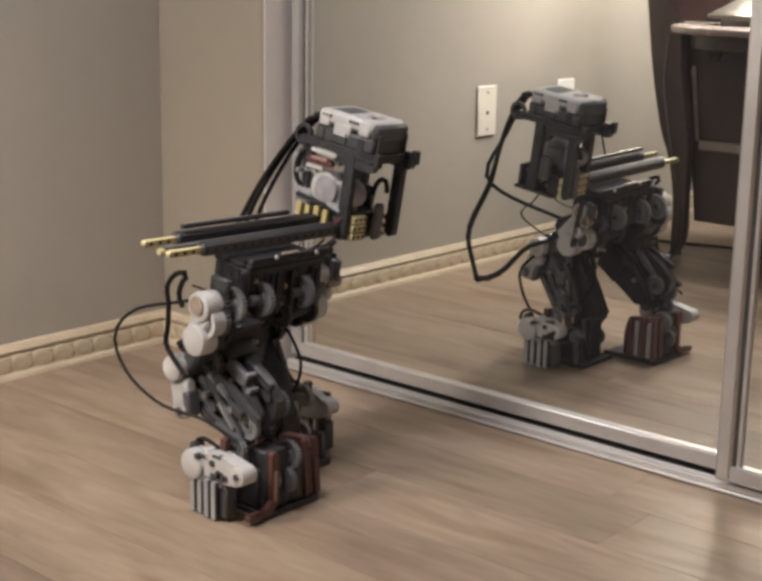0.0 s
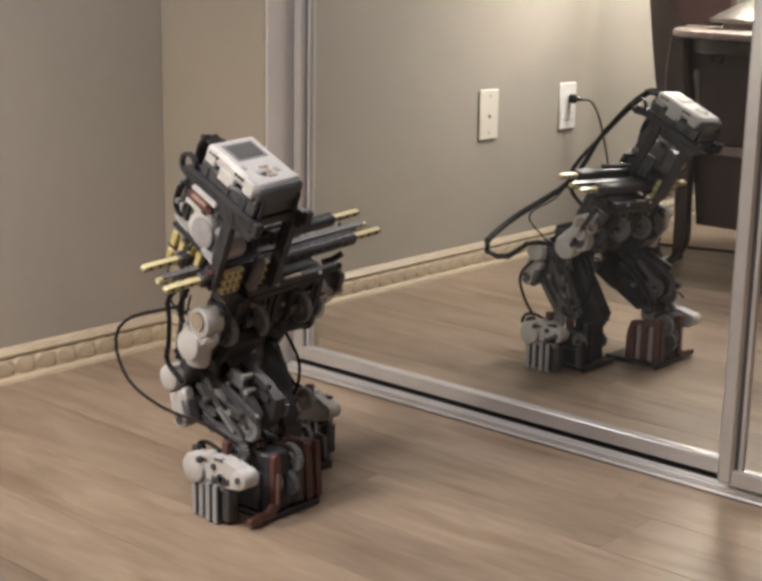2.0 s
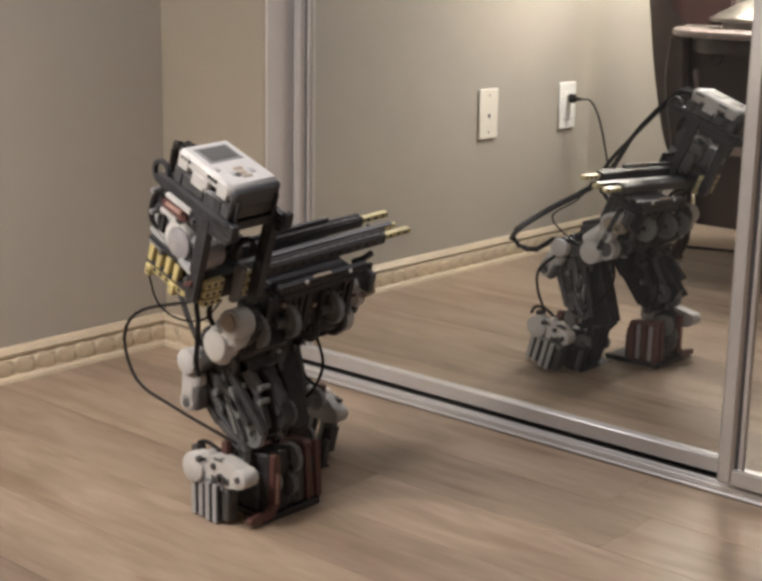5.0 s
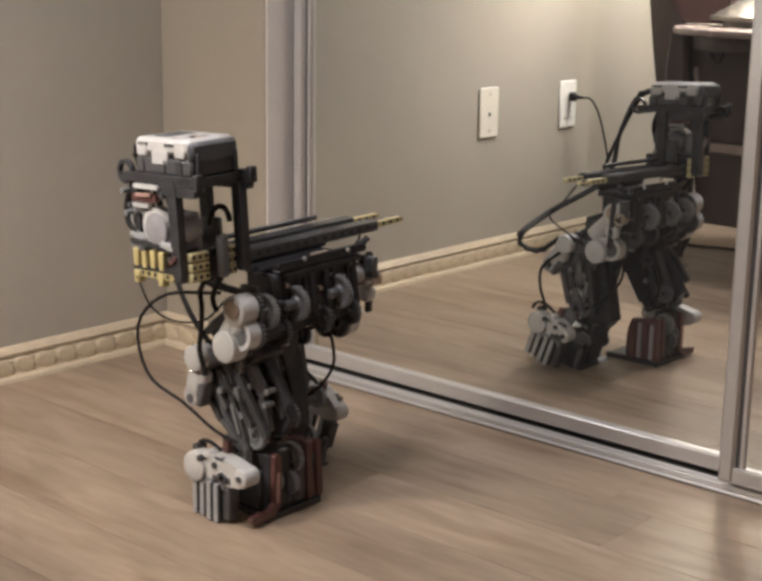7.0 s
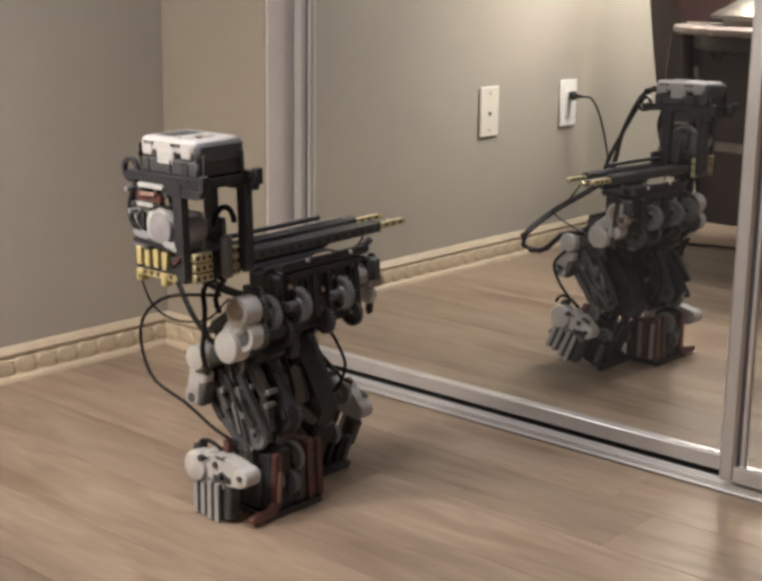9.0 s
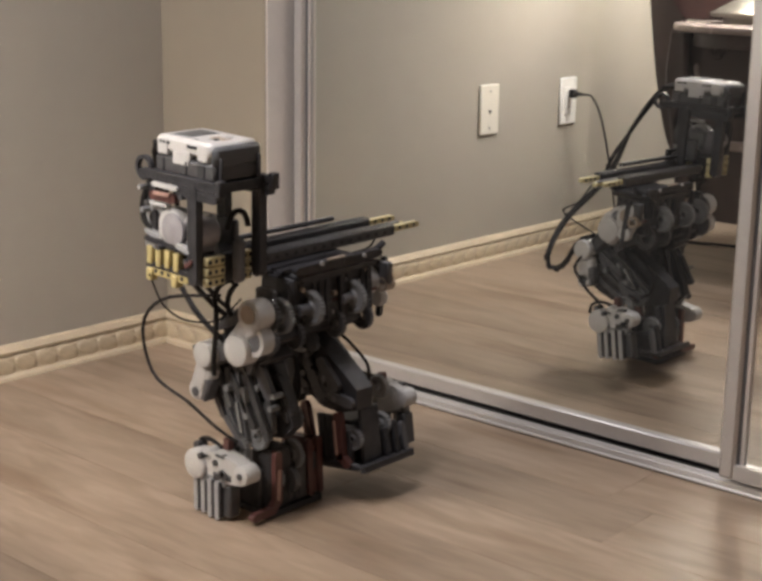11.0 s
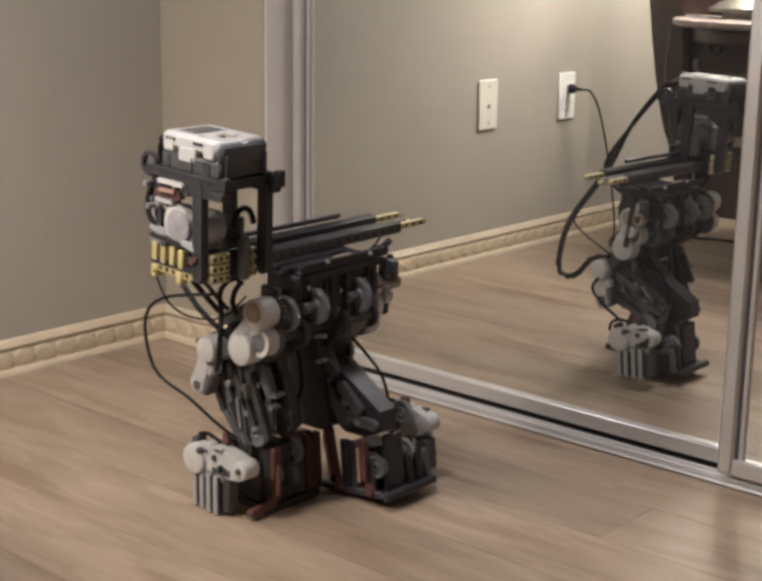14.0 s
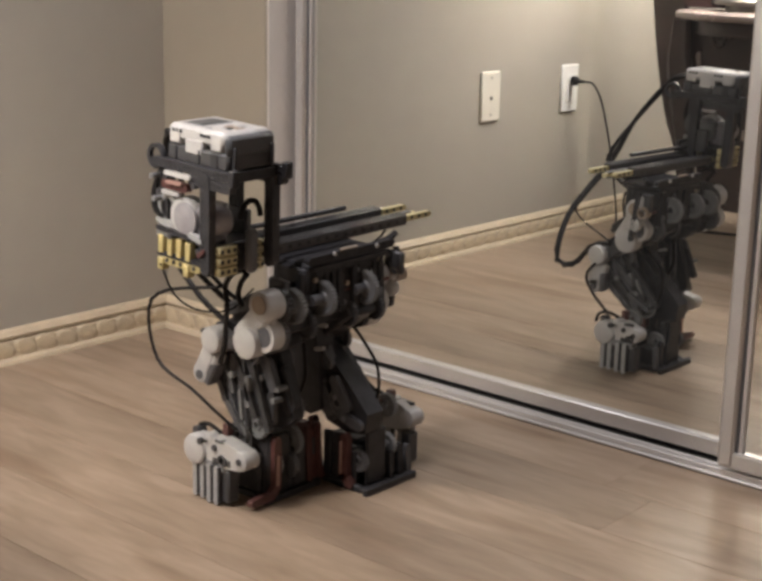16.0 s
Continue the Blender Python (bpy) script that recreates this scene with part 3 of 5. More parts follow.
        part("front_strut", bm, BLACK, torso, "black strut down the pelvis front")
    bm = B()
    liftarm(bm, (0.046, -0.050, -0.034), (0.046, 0.074, -0.030), 0.0080, 0.0060, (1, 0, 0))
    part("lower_beam", bm, BLACK, torso, "black beam under the front beam")
    for s, pts in ((1, [(0.030, 0.078, -0.022), (0.032, 0.094, -0.020), (0.034, 0.106, -0.012)]),):
        part("wing_tip", tube(B(), pts, 0.0045), BLACK, torso, "black upturned beam end")
    bm = B()
    liftarm(bm, (-0.022, -0.066, -0.019), (-0.022, 0.076, -0.019), 0.0105, 0.0072, (1, 0, 0))
    part("rear_beam", bm, BLACK, torso, "black rear beam")
    # hip axle with gears
    bm = B()
    cyl(bm, (0.042, -0.01, -0.068), "y", 0.0026, 0.19, n=10)
    part("hip_axle", bm, RED, torso, "dark red axle")
    for y in (-0.092, -0.041, 0.034):
        bm = B()
        gear(bm, (0.050, y, -0.068), "y", 0.0220, 0.0080, 28)
        part("hip_gear", bm, LGREY, torso, "light grey toothed gear")
        bm = B()
        cyl(bm, (0.050, y - 0.012, -0.068), "y", 0.0066, 0.018, n=14)
        part("bush", bm, MGREY, torso, "grey axle bush")
    for y in (-0.060, 0.012, 0.062):
        bm = B()
        gear(bm, (0.040, y, -0.100), "y", 0.0190, 0.0070, 22)
        part("idler_gear", bm, DGREY, torso, "dark grey idler gear")
    for y in (-0.075, -0.02, 0.055):
        bm = B()
        liftarm(bm, (0.044, y, -0.085), (0.044, y, -0.034), 0.0075, 0.0072, (0, 1, 0))
        part("hanger", bm, BLACK, torso, "black hanging beam")
    for s in (-1, 1):
        bm = B()
        box(bm, (0.036, s * 0.103, -0.050), (0.030, 0.010, 0.030), 0.002)
        part("bracket", bm, DGREY, torso, "dark grey hip bracket")
    bm = B()
    box(bm, (0.030, 0.106, -0.052), (0.016, 0.012, 0.028), 0.004)
    cyl(bm, (0.026, 0.108, -0.088), "y", 0.0120, 0.014, n=18, bev=0.003)
    part("cover", bm, WHITE, torso, "white hip cover")
    bm = B()
    ring(bm, (0.040, 0.106, -0.066), "y", 0.0100, 0.0065, 0.016, 18)
    part("cover_ring", bm, TAN, torso, "tan ring beside the hip cover")
    bm = B()
    liftarm(bm, (0.030, 0.112, -0.036), (0.024, 0.112, -0.112), 0.0080, 0.0060, (0, 1, 0))
    part("cover_link", bm, BLACK, torso, "black link beside the hip cover")
    return torso


def make_head():
    bm = B()
    # black carrying frame under the brick
    for y in (-0.040, 0.040):
        liftarm(bm, (-0.060, y, 0.106), (0.064, y, 0.106), 0.0105, 0.0085, (0, 1, 0))
        liftarm(bm, (0.006, y, 0.094), (0.066, y, 0.094), 0.0120, 0.0085, (0, 1, 0))
    for x in (-0.056, 0.0, 0.056):
        box(bm, (x, 0, 0.103), (0.0085, 0.080, 0.0120), 0.001)
    box(bm, (0.004, 0, 0.106), (0.092, 0.062, 0.006), 0.001)
    head = part("head", bm, BLACK, robot, "black beam cage carrying the controller brick")
    # controller brick
    x0, x1, hy = -0.046, 0.058, 0.0355
    xc, lx = (x0 + x1) / 2, x1 - x0
    bm = B()
    box(bm, (xc, 0, 0.1195), (lx, hy * 2, 0.0200), 0.003)
    part("brick_base", bm, DGREY, head, "grey lower half of the controller brick")
    for s in (-1, 1):
        for x in (-0.030, 0.010, 0.036):
            bm = B()
            box(bm, (x, s * (hy + 0.0004), 0.1190), (0.0030 if x < 0.03 else 0.0120, 0.0016, 0.0170), 0.0006)
            part("base_rib", bm, BLACK, head, "dark rib on the brick's lower half")
    for y in (-0.028, 0.028):
        bm = B()
        box(bm, (x1 + 0.0030, y, 0.1240), (0.0050, 0.0040, 0.026), 0.001)
        part("end_clip", bm, BLACK, head, "black clip at the brick's end")
    bm = B()
    box(bm, (xc - 0.002, 0, 0.1430), (lx - 0.008, hy * 2 - 0.001, 0.0180), 0.004)
    for s in (-1, 1):
        box(bm, (xc - 0.006, s * (hy - 0.0040), 0.1300), (0.030, 0.0090, 0.018), 0.002)
        box(bm, (x0 + 0.014, s * (hy - 0.0040), 0.1400), (0.020, 0.0090, 0.020), 0.002)
        box(bm, (x1 - 0.020, s * (hy - 0.0040), 0.1400), (0.020, 0.0090, 0.020), 0.002)
    part("brick_shell", bm, WHITE, head, "white upper shell of the controller brick")
    bm = B()
    box(bm, (x1 - 0.0035, 0, 0.1370), (0.0110, hy * 2 - 0.0005, 0.0250), 0.005)
    part("brick_end", bm, BRICKEND, head, "dark grey port end of the brick")
    for y in (-0.021, -0.007, 0.007, 0.021):
        bm = B()
        box(bm, (x1 + 0.0013, y, 0.1390), (0.0010, 0.0085, 0.0080), 0.0004)
        part("port", bm, BLACK, head, "black cable port")
    bm = B()
    box(bm, (-0.016, 0.0, 0.1520), (0.034, 0.048, 0.0012), 0.0004)
    part("bezel", bm, LGREY, head, "light grey screen bezel")
    bm = B()
    box(bm, (-0.016, 0.0, 0.1529), (0.026, 0.039, 0.0010), 0.0003)
    part("screen", bm, SCREEN, head, "dark grey display")
    for x, y, sx, sy in ((0.028, 0, 0.009, 0.010), (0.028, -0.013, 0.009, 0.008), (0.028, 0.013, 0.009, 0.008), (0.019, 0, 0.005, 0.014), (0.037, 0, 0.005, 0.014), (0.014, -0.026, 0.008, 0.007)):
        bm = B()
        box(bm, (x, y, 0.1520), (sx, sy, 0.0020), 0.0008)
        part("button", bm, TAN if y == 0 else PILLAR, head, "small push button")
    bm = B()
    cyl(bm, (0.032, -0.010, 0.1525), "z", 0.0035, 0.0022, n=12)
    part("dark_button", bm, DGREY, head, "dark round button")
    for s in (-1, 1):
        for x in (-0.034, -0.028, -0.022, 0.014, 0.020, 0.026):
            bm = B()
            box(bm, (x, s * (hy + 0.0001), 0.1450), (0.0038, 0.0012, 0.0034), 0)
            part("side_slot", bm, BLACK, head, "black side slot")
    # posts
    for x, y, zb in ((-0.054, -0.030, 0.03), (0.030, -0.040, -0.004), (-0.012, 0.040, 0.0), (0.054, 0.036, -0.002)):
        bm = B()
        liftarm(bm, (x, y, zb), (x, y, 0.098), 0.0155, 0.0105, (0, 1, 0))
        part("post", bm, BLACK, head, "black upright beam")
    for s in (-1, 1):
        bm = B()
        ring(bm, (-0.064, s * 0.036, 0.110), "y", 0.0150, 0.0105, 0.006, 20)
        part("clip_ring", bm, BLACK, head, "black cable clip ring")
        bm = B()
        box(bm, (0.0735, s * 0.040, 0.1060), (0.0090, 0.0110, 0.0190), 0.0012)
        part("end_block", bm, BLACK, head, "black square frame end")
    bm = B()
    liftarm(bm, (-0.036, -0.0450, 0.0965), (0.004, -0.0450, 0.0965), 0.0055, 0.0040, (0, 1, 0), False)
    part("axle", bm, WHITE, head, "white axle under the brick")
    bm = B()
    liftarm(bm, (-0.034, -0.0455, 0.086), (-0.010, -0.0455, 0.087), 0.0040, 0.0040, (0, 1, 0), False)
    part("pale_link", bm, PALERED, head, "short pale link on the red beam")
    # slide motor inside the cage
    bm = B()
    cyl(bm, (-0.014, -0.030, 0.047), "y", 0.0235, 0.020, n=30, bev=0.004)
    part("motor_cap", bm, WHITE, head, "white round motor cap")
    # A grey-violet disc paints the white cap's shaded face, leaving its left rim bright.
    bm = B()
    cyl(bm, (-0.0085, -0.0405, 0.0460), "y", 0.0195, 0.003, n=28, bev=0.0008)
    part("cap_face_shade", bm, SMOKE, head, "grey disc painting the shade on the motor cap's face")
    bm = B()
    box(bm, (0.012, -0.020, 0.040), (0.026, 0.034, 0.044), 0.005)
    cyl(bm, (0.020, -0.022, 0.046), "y", 0.0180, 0.030, n=22, bev=0.003)
    part("motor_housing", bm, SMOKE, head, "grey-violet motor housing")
    for a, b in (((-0.060, -0.036, 0.036), (-0.034, -0.036, 0.030)), ((-0.034, -0.036, 0.030), (-0.030, -0.036, 0.046)), ((0.004, -0.042, 0.030), (0.022, -0.042, 0.026))):
        bm = B()
        liftarm(bm, a, b, 0.0060, 0.0070, (0, 1, 0), False)
        part("pale_link", bm, PILLAR, head, "short pale grey link")
    for x, z in ((-0.058, 0.062), (-0.050, 0.072), (-0.062, 0.088), (0.012, 0.088), (0.020, 0.014), (-0.030, 0.022)):
        bm = B()
        cyl(bm, (x, -0.040, z), "y", 0.0034, 0.014, n=12)
        part("connector_pin", bm, LGREY if x < -0.05 else DGREY, head, "small connector pin")
    bm = B()
    tube(bm, spline([(-0.062, -0.030, 0.092), (-0.070, -0.034, 0.070), (-0.066, -0.036, 0.048), (-0.052, -0.032, 0.036)], 14), 0.0045)
    part("side_hose", bm, RUBBER, head, "black hose round the gear wheel")
    for a, b in (((-0.056, -0.038, 0.028), (0.028, -0.038, 0.024)), ((-0.056, -0.036, -0.003), (0.028, -0.036, -0.003))):
        bm = B()
        liftarm(bm, a, b, 0.0060, 0.0090, (0, 1, 0))
        part("dark_beam", bm, BLACK, head, "black beam behind the yellow blocks")
    bm = B()
    liftarm(bm, (-0.046, -0.0360, -0.010), (0.012, -0.0360, -0.010), 0.0090, 0.0080, (0, 1, 0))
    part("yellow_beam", bm, YELLOW, head, "yellow perforated beam")
    for k in range(5):
        bm = B()
        cyl(bm, (-0.042 + 0.012 * k, -0.0404, -0.010), "y", 0.0026, 0.0010, n=10)
        part("pin_hole", bm, BLACK, head, "black pin hole")
    bm = B()
    liftarm(bm, (0.030, -0.0460, 0.016), (0.022, -0.0460, 0.010), 0.0050, 0.0040, (0, 1, 0), False)
    part("red_pin", bm, RED, head, "dark red pin across the post")
    bm = B()
    cyl(bm, (-0.016, -0.010, 0.047), "y", 0.0185, 0.024, n=24)
    box(bm, (-0.004, -0.004, 0.046), (0.030, 0.030, 0.030), 0.003)
    part("motor_body", bm, LGREY, head, "light grey motor body")
    bm = B()
    cyl(bm, (-0.045, -0.026, 0.050), "y", 0.0185, 0.012, n=24)
    part("wheel", bm, DGREY, head, "dark grey gear wheel")
    bm = B()
    ring(bm, (-0.045, -0.033, 0.050), "y", 0.0190, 0.0125, 0.006, 24)
    part("wheel_rim", bm, PILLAR, head, "white wheel rim")
    bm = B()
    box(bm, (-0.050, -0.030, 0.022), (0.026, 0.020, 0.012), 0.002)
    part("gear_case", bm, LGREY, head, "light grey gear case")
    bm = B()
    liftarm(bm, (-0.042, -0.040, 0.082), (-0.006, -0.040, 0.082), 0.0100, 0.0075, (0, 1, 0))
    part("red_beam", bm, RED, head, "dark red beam")
    bm = B()
    liftarm(bm, (-0.044, -0.0415, 0.073), (-0.018, -0.0415, 0.073), 0.0050, 0.0060, (0, 1, 0), False)
    part("white_axle", bm, WHITE, head, "white axle")
    # yellow carriage blocks
    bm = B()
    box(bm, (-0.014, 0.0, -0.014), (0.078, 0.070, 0.006), 0.001)
    box(bm, (0.0, 0.0, 0.018), (0.072, 0.066, 0.006), 0.001)
    for x in (-0.0450, -0.0285):
        box(bm, (x, 0, 0.004), (0.006, 0.066, 0.040), 0.001)
    part("carriage", bm, BLACK, head, "black sliding carriage")
    for i in range(4):
        bm = B()
        box(bm, (-0.052 + i * 0.016, -0.0370, 0.0085 - (i % 2) * 0.001), (0.0095, 0.0100, 0.0220), 0.0012)
        part("yellow_block", bm, YELLOW, head, "yellow connector block")
    for x in (-0.052, -0.006):
        bm = B()
        box(bm, (x, -0.0375, -0.0150), (0.0100, 0.0110, 0.0150), 0.0012)
        part("yellow_foot", bm, YELLOW, head, "pale yellow connector foot")
    for y0, y1 in ((-0.0345, -0.0070), (0.0195, 0.0350)):
        for z in (-0.0085, 0.0035, 0.0155):
            bm = B()
            box(bm, (0.0395, (y0 + y1) / 2, z), (0.0090, y1 - y0, 0.0105), 0.0012)
            block = part("yellow_block", bm, PALE, head, "pale yellow stacked beam")
            n = 3 if y1 - y0 > 0.02 else 2
            for k in range(n):
                bm = B()
                cyl(bm, (0.0441, y0 + (y1 - y0) * (k + 0.5) / n, z), "x", 0.0026, 0.0008, n=10)
                part("pin_hole", bm, BLACK, block, "black pin hole")
    bm = B()
    box(bm, (0.020, -0.004, 0.0), (0.030, 0.060, 0.030), 0.002)
    part("carriage_core", bm, BLACK, head, "black carriage core")
    bm = B()
    box(bm, (0.048, 0.010, 0.012), (0.012, 0.016, 0.052), 0.004)
    part("guide", bm, MGREY, head, "grey guide block")
    bm = B()
    pts = [(0.044 + 0.0 * i, 0.012 + 0.015 * math.cos(a), 0.050 + 0.020 * math.sin(a)) for i, a in enumerate([math.pi * k / 12 for k in range(13)])]
    tube(bm, pts, 0.0035)
    part("cable_loop", bm, RUBBER, head, "black cable loop")
    bm = B()
    box(bm, (0.0, 0.036, 0.030), (0.030, 0.010, 0.040), 0.002)
    part("side_plate", bm, DGREY, head, "dark grey side plate")
    return head


def make_foot(name, s):
    """A foot about its own sole centre; s is the outer side's sign along y."""
    bm = B()
    box(bm, (0, -s * 0.042, 0.0040), (0.106, 0.090, 0.0060), 0.0015)
    for y in (-0.062, 0.022):
        box(bm, (0, -s * (0.042 + y + 0.02), 0.0045), (0.106, 0.008, 0.009), 0.0015)
    if s < 0:
        box(bm, (0.004, 0.026, 0.036), (0.066, 0.060, 0.052), 0.003)
        box(bm, (0.026, 0.060, 0.034), (0.040, 0.034, 0.056), 0.003)
    else:
        box(bm, (0.045, -0.042, 0.0040), (0.040, 0.090, 0.0060), 0.0015)
        box(bm, (-0.008, -0.030, 0.032), (0.050, 0.050, 0.046), 0.003)
        box(bm, (0.020, -0.068, 0.030), (0.026, 0.020, 0.044), 0.003)
    foot = part(name, bm, BLACK, robot, "black flat foot with dark red uprights")
    # toe edge
    bm = B()
    toe = 0.0495 if s < 0 else 0.0640
    liftarm(bm, (toe, s * 0.004, 0.0045), (toe, -s * 0.088, 0.0045), 0.0085, 0.0080, (0, 0, 1))
    part("toe_beam", bm, BLACK, foot, "black toe beam")
    # red uprights
    if s < 0:
        bm = B()
        liftarm(bm, (0.050, 0.012, 0.020), (0.050, 0.012, 0.080), 0.0120, 0.0085, (1, 0, 0))
        liftarm(bm, (0.050, 0.012, 0.020), (0.051, 0.002, 0.0105), 0.0110, 0.0085, (1, 0, 0), False)
        liftarm(bm, (0.051, 0.002, 0.0105), (0.052, -0.030, 0.0095), 0.0100, 0.0085, (1, 0, 0), False)
        part("red_beam", bm, RED, foot, "dark red bent beam with a splayed foot")
        bm = B()
        liftarm(bm, (0.0547, 0.012, 0.060), (0.0547, 0.011, 0.024), 0.0046, 0.0020, (1, 0, 0), False)
        part("edge_strip", bm, PALERED, foot, "narrow pale strip along the red beam")
        bm = B()
        box(bm, (0.0440, 0.072, 0.038), (0.0080, 0.040, 0.060), 0.006)
        part("toe_panel", bm, DGREY, foot, "dark grey toe panel")
        bm = slab(B(), [(-0.006, 0.010), (-0.010, 0.060), (-0.002, 0.080), (0.034, 0.084), (0.046, 0.074), (0.050, 0.012)], 0.076, 0.090)
        part("red_shell", bm, RED, foot, "dark red rounded inner shell")
        for x in (0.004, 0.016, 0.028, 0.040):
            bm = B()
            liftarm(bm, (x, 0.0915, 0.016), (x, 0.0915, 0.072), 0.0075, 0.0060, (0, 1, 0))
            part("shell_slat", bm, SMOKE if x in (0.016, 0.040) else RED, foot, "upright slat on the inner shell")
        for y in (0.072, 0.090):
            bm = B()
            liftarm(bm, (0.049, y, 0.014), (0.047, y - 0.002, 0.082 - 0.004 * (y < 0.07)), 0.0085, 0.0075, (1, 0, 0))
            part("red_beam", bm, RED, foot, "dark red upright beam")
        bm = B()
        gear(bm, (0.040, 0.050, 0.070), "y", 0.0195, 0.0080, 24)
        part("toe_gear", bm, LGREY, foot, "grey gear beside the red panel")
        bm = B()
        cyl(bm, (0.044, 0.040, 0.040), "y", 0.0170, 0.0090, n=22)
        part("toe_wheel", bm, MGREY, foot, "grey wheel low on the toe")
    else:
        for x0, x1, top in ((-0.024, -0.030, 0.080), (0.027, 0.028, 0.070)):
            bm = B()
            liftarm(bm, (x0, -0.088, 0.020), (x1, -0.088, top), 0.0130, 0.0085, (0, 1, 0))
            liftarm(bm, (x0, -0.088, 0.018), (x0 + 0.010, -0.088, 0.009), 0.0110, 0.0085, (0, 1, 0), False)
            part("red_beam", bm, RED, foot, "dark red upright beam with a bent foot")
            bm = B()
            liftarm(bm, (x1 - 0.004, -0.0935, top - 0.006), (x0 - 0.003, -0.0935, 0.022), 0.0034, 0.0020, (0, 1, 0), False)
            part("edge_strip", bm, PALERED, foot, "narrow pale strip along the red beam")
        for x in (-0.006, 0.010):
            bm = B()
            box(bm, (x, -0.084, 0.040), (0.014, 0.008, 0.062), 0.002)
            part("side_plate", bm, BLACK, foot, "black upright side plate")
        bm = B()
        box(bm, (0.050, -0.056, 0.043), (0.006, 0.036, 0.072), 0.002)
        part("toe_plate", bm, BLACK, foot, "black upright toe plate")
        bm = B()
        gear(bm, (0.042, -0.078, 0.040), "y", 0.0150, 0.0075, 20)
        part("foot_gear", bm, MGREY, foot, "grey toothed foot gear")
        for y, top in ((-0.030, 0.040), (-0.012, 0.046), (0.004, 0.040)):
            bm = B()
            liftarm(bm, (0.054, y, 0.010), (0.052, y, top), 0.0085, 0.0070, (1, 0, 0))
            part("toe_post", bm, MGREY if y > 0 else BLACK, foot, "short upright toe beam")
    bm = B()
    box(bm, (0.012, -s * 0.0800, 0.030), (0.056, 0.006, 0.042), 0.001)
    part("inner_panel", bm, BLACK, foot, "black inner panel")
    bm = B()
    box(bm, (0.030, -s * 0.022, 0.046 if s < 0 else 0.022), (0.034, 0.038, 0.080 if s < 0 else 0.032), 0.003)
    part("toe_block", bm, BLACK, foot, "black block over the toes")
    for y in (-0.040, -0.054):
        bm = B()
        liftarm(bm, (0.043, s * y, 0.016), (0.040, s * y, 0.072), 0.0095, 0.0075, (1, 0, 0))
        part("dark_beam", bm, DGREY, foot, "dark grey upright beam")
    # outer motor lying along the foot, on four grey pillars
    f = 0.0 if s < 0 else 0.012
    bm = B()
    cyl(bm, (f - 0.034, s * 0.038, 0.064), "y", 0.0195, 0.026, n=26, bev=0.004)
    k = 1.0 if s < 0 else 0.45
    slab(bm, [(f + x, z) for x, z in ((-0.026, 0.047), (-0.024, 0.082), (0.000, 0.087), (0.024 * k, 0.085), (0.050 * k, 0.079), (0.060 * k, 0.069), (0.058 * k, 0.060), (0.046 * k, 0.054), (0.012 * k, 0.050))], s * 0.025, s * 0.046)
    cyl(bm, (f - 0.012, s * 0.036, 0.082), "y", 0.0080, 0.022, n=16, bev=0.002)
    cyl(bm, (f + 0.048 * k, s * 0.036, 0.068), "y", 0.0125, 0.025, n=20, bev=0.003)
    part("foot_motor", bm, WHITE, foot, "white ankle motor lying along the foot")
    for x, y, z, r, h in ((0.014, 0.0465, 0.062, 0.0055, 0.004), (0.002, 0.0470, 0.074, 0.0040, 0.003), (0.018, 0.0465, 0.060, 0.0060, 0.004), (0.048 if s < 0 else 0.022, 0.0485, 0.068, 0.0040, 0.004), (-0.044, 0.030, 0.083, 0.0060, 0.014), (-0.022, 0.0485, 0.0780, 0.0042, 0.006)):
        bm = B()
        cyl(bm, (f + x, s * y, z), "y", r, h, n=14)
        part("socket", bm, DGREY, foot, "dark axle socket")
    for x, z, sx, sz in ((-0.015, 0.0790, 0.012, 0.006), (0.004, 0.0560, 0.014, 0.010), (0.024 if s < 0 else 0.012, 0.0590, 0.012, 0.009), (-0.016, 0.0560, 0.004, 0.018), (0.010, 0.0840, 0.016, 0.004)):
        bm = B()
        box(bm, (f + x, s * 0.0430, z), (sx, 0.0080, sz), 0.001)
        part("slot", bm, DGREY, foot, "dark recess in the motor shell")
    bm = B()
    box(bm, (f - 0.004, s * 0.040, 0.050), (0.050, 0.014, 0.014), 0.003)
    part("motor_belly", bm, LGREY, foot, "grey underside of the motor")
    bm = B()
    tube(bm, spline([(-0.050, s * 0.030, 0.074), (-0.046, s * 0.028, 0.088), (-0.026, s * 0.030, 0.094), (-0.004, s * 0.030, 0.088)], 12), 0.0028)
    part("cable_end", bm, RUBBER, foot, "black cable tucked behind the motor")
    bm = B()
    box(bm, (0.004, s * 0.026, 0.094), (0.010, 0.010, 0.016), 0.001)
    part("pin_block", bm, RED, foot, "dark red connector")
    for i, x in enumerate((-0.036, -0.023, -0.006, 0.007)):
        bm = B()
        x += f
        y = s * (0.0425 + (0.004 if i > 1 else 0))
        liftarm(bm, (x, y, 0.0045), (x, y, 0.054 - (0.006 if i > 1 else 0)), 0.0078, 0.0080, (0, 1, 0), False)
        part("pillar", bm, PILLAR, foot, "light grey upright beam")
        # Black box put in for the shade of the gap beside each pillar.
        bm = B()
        box(bm, (x + 0.0055, y + s * 0.001, 0.028), (0.0030, 0.0068, 0.046), 0)
        part("pillar_gap_fill", bm, BLACK, foot, "black box painting the shade between the uprights")
    bm = B()
    box(bm, (f + 0.018, s * 0.036, 0.026), (0.016, 0.018, 0.042), 0.002)
    part("dark_block", bm, DGREY, foot, "dark grey block")
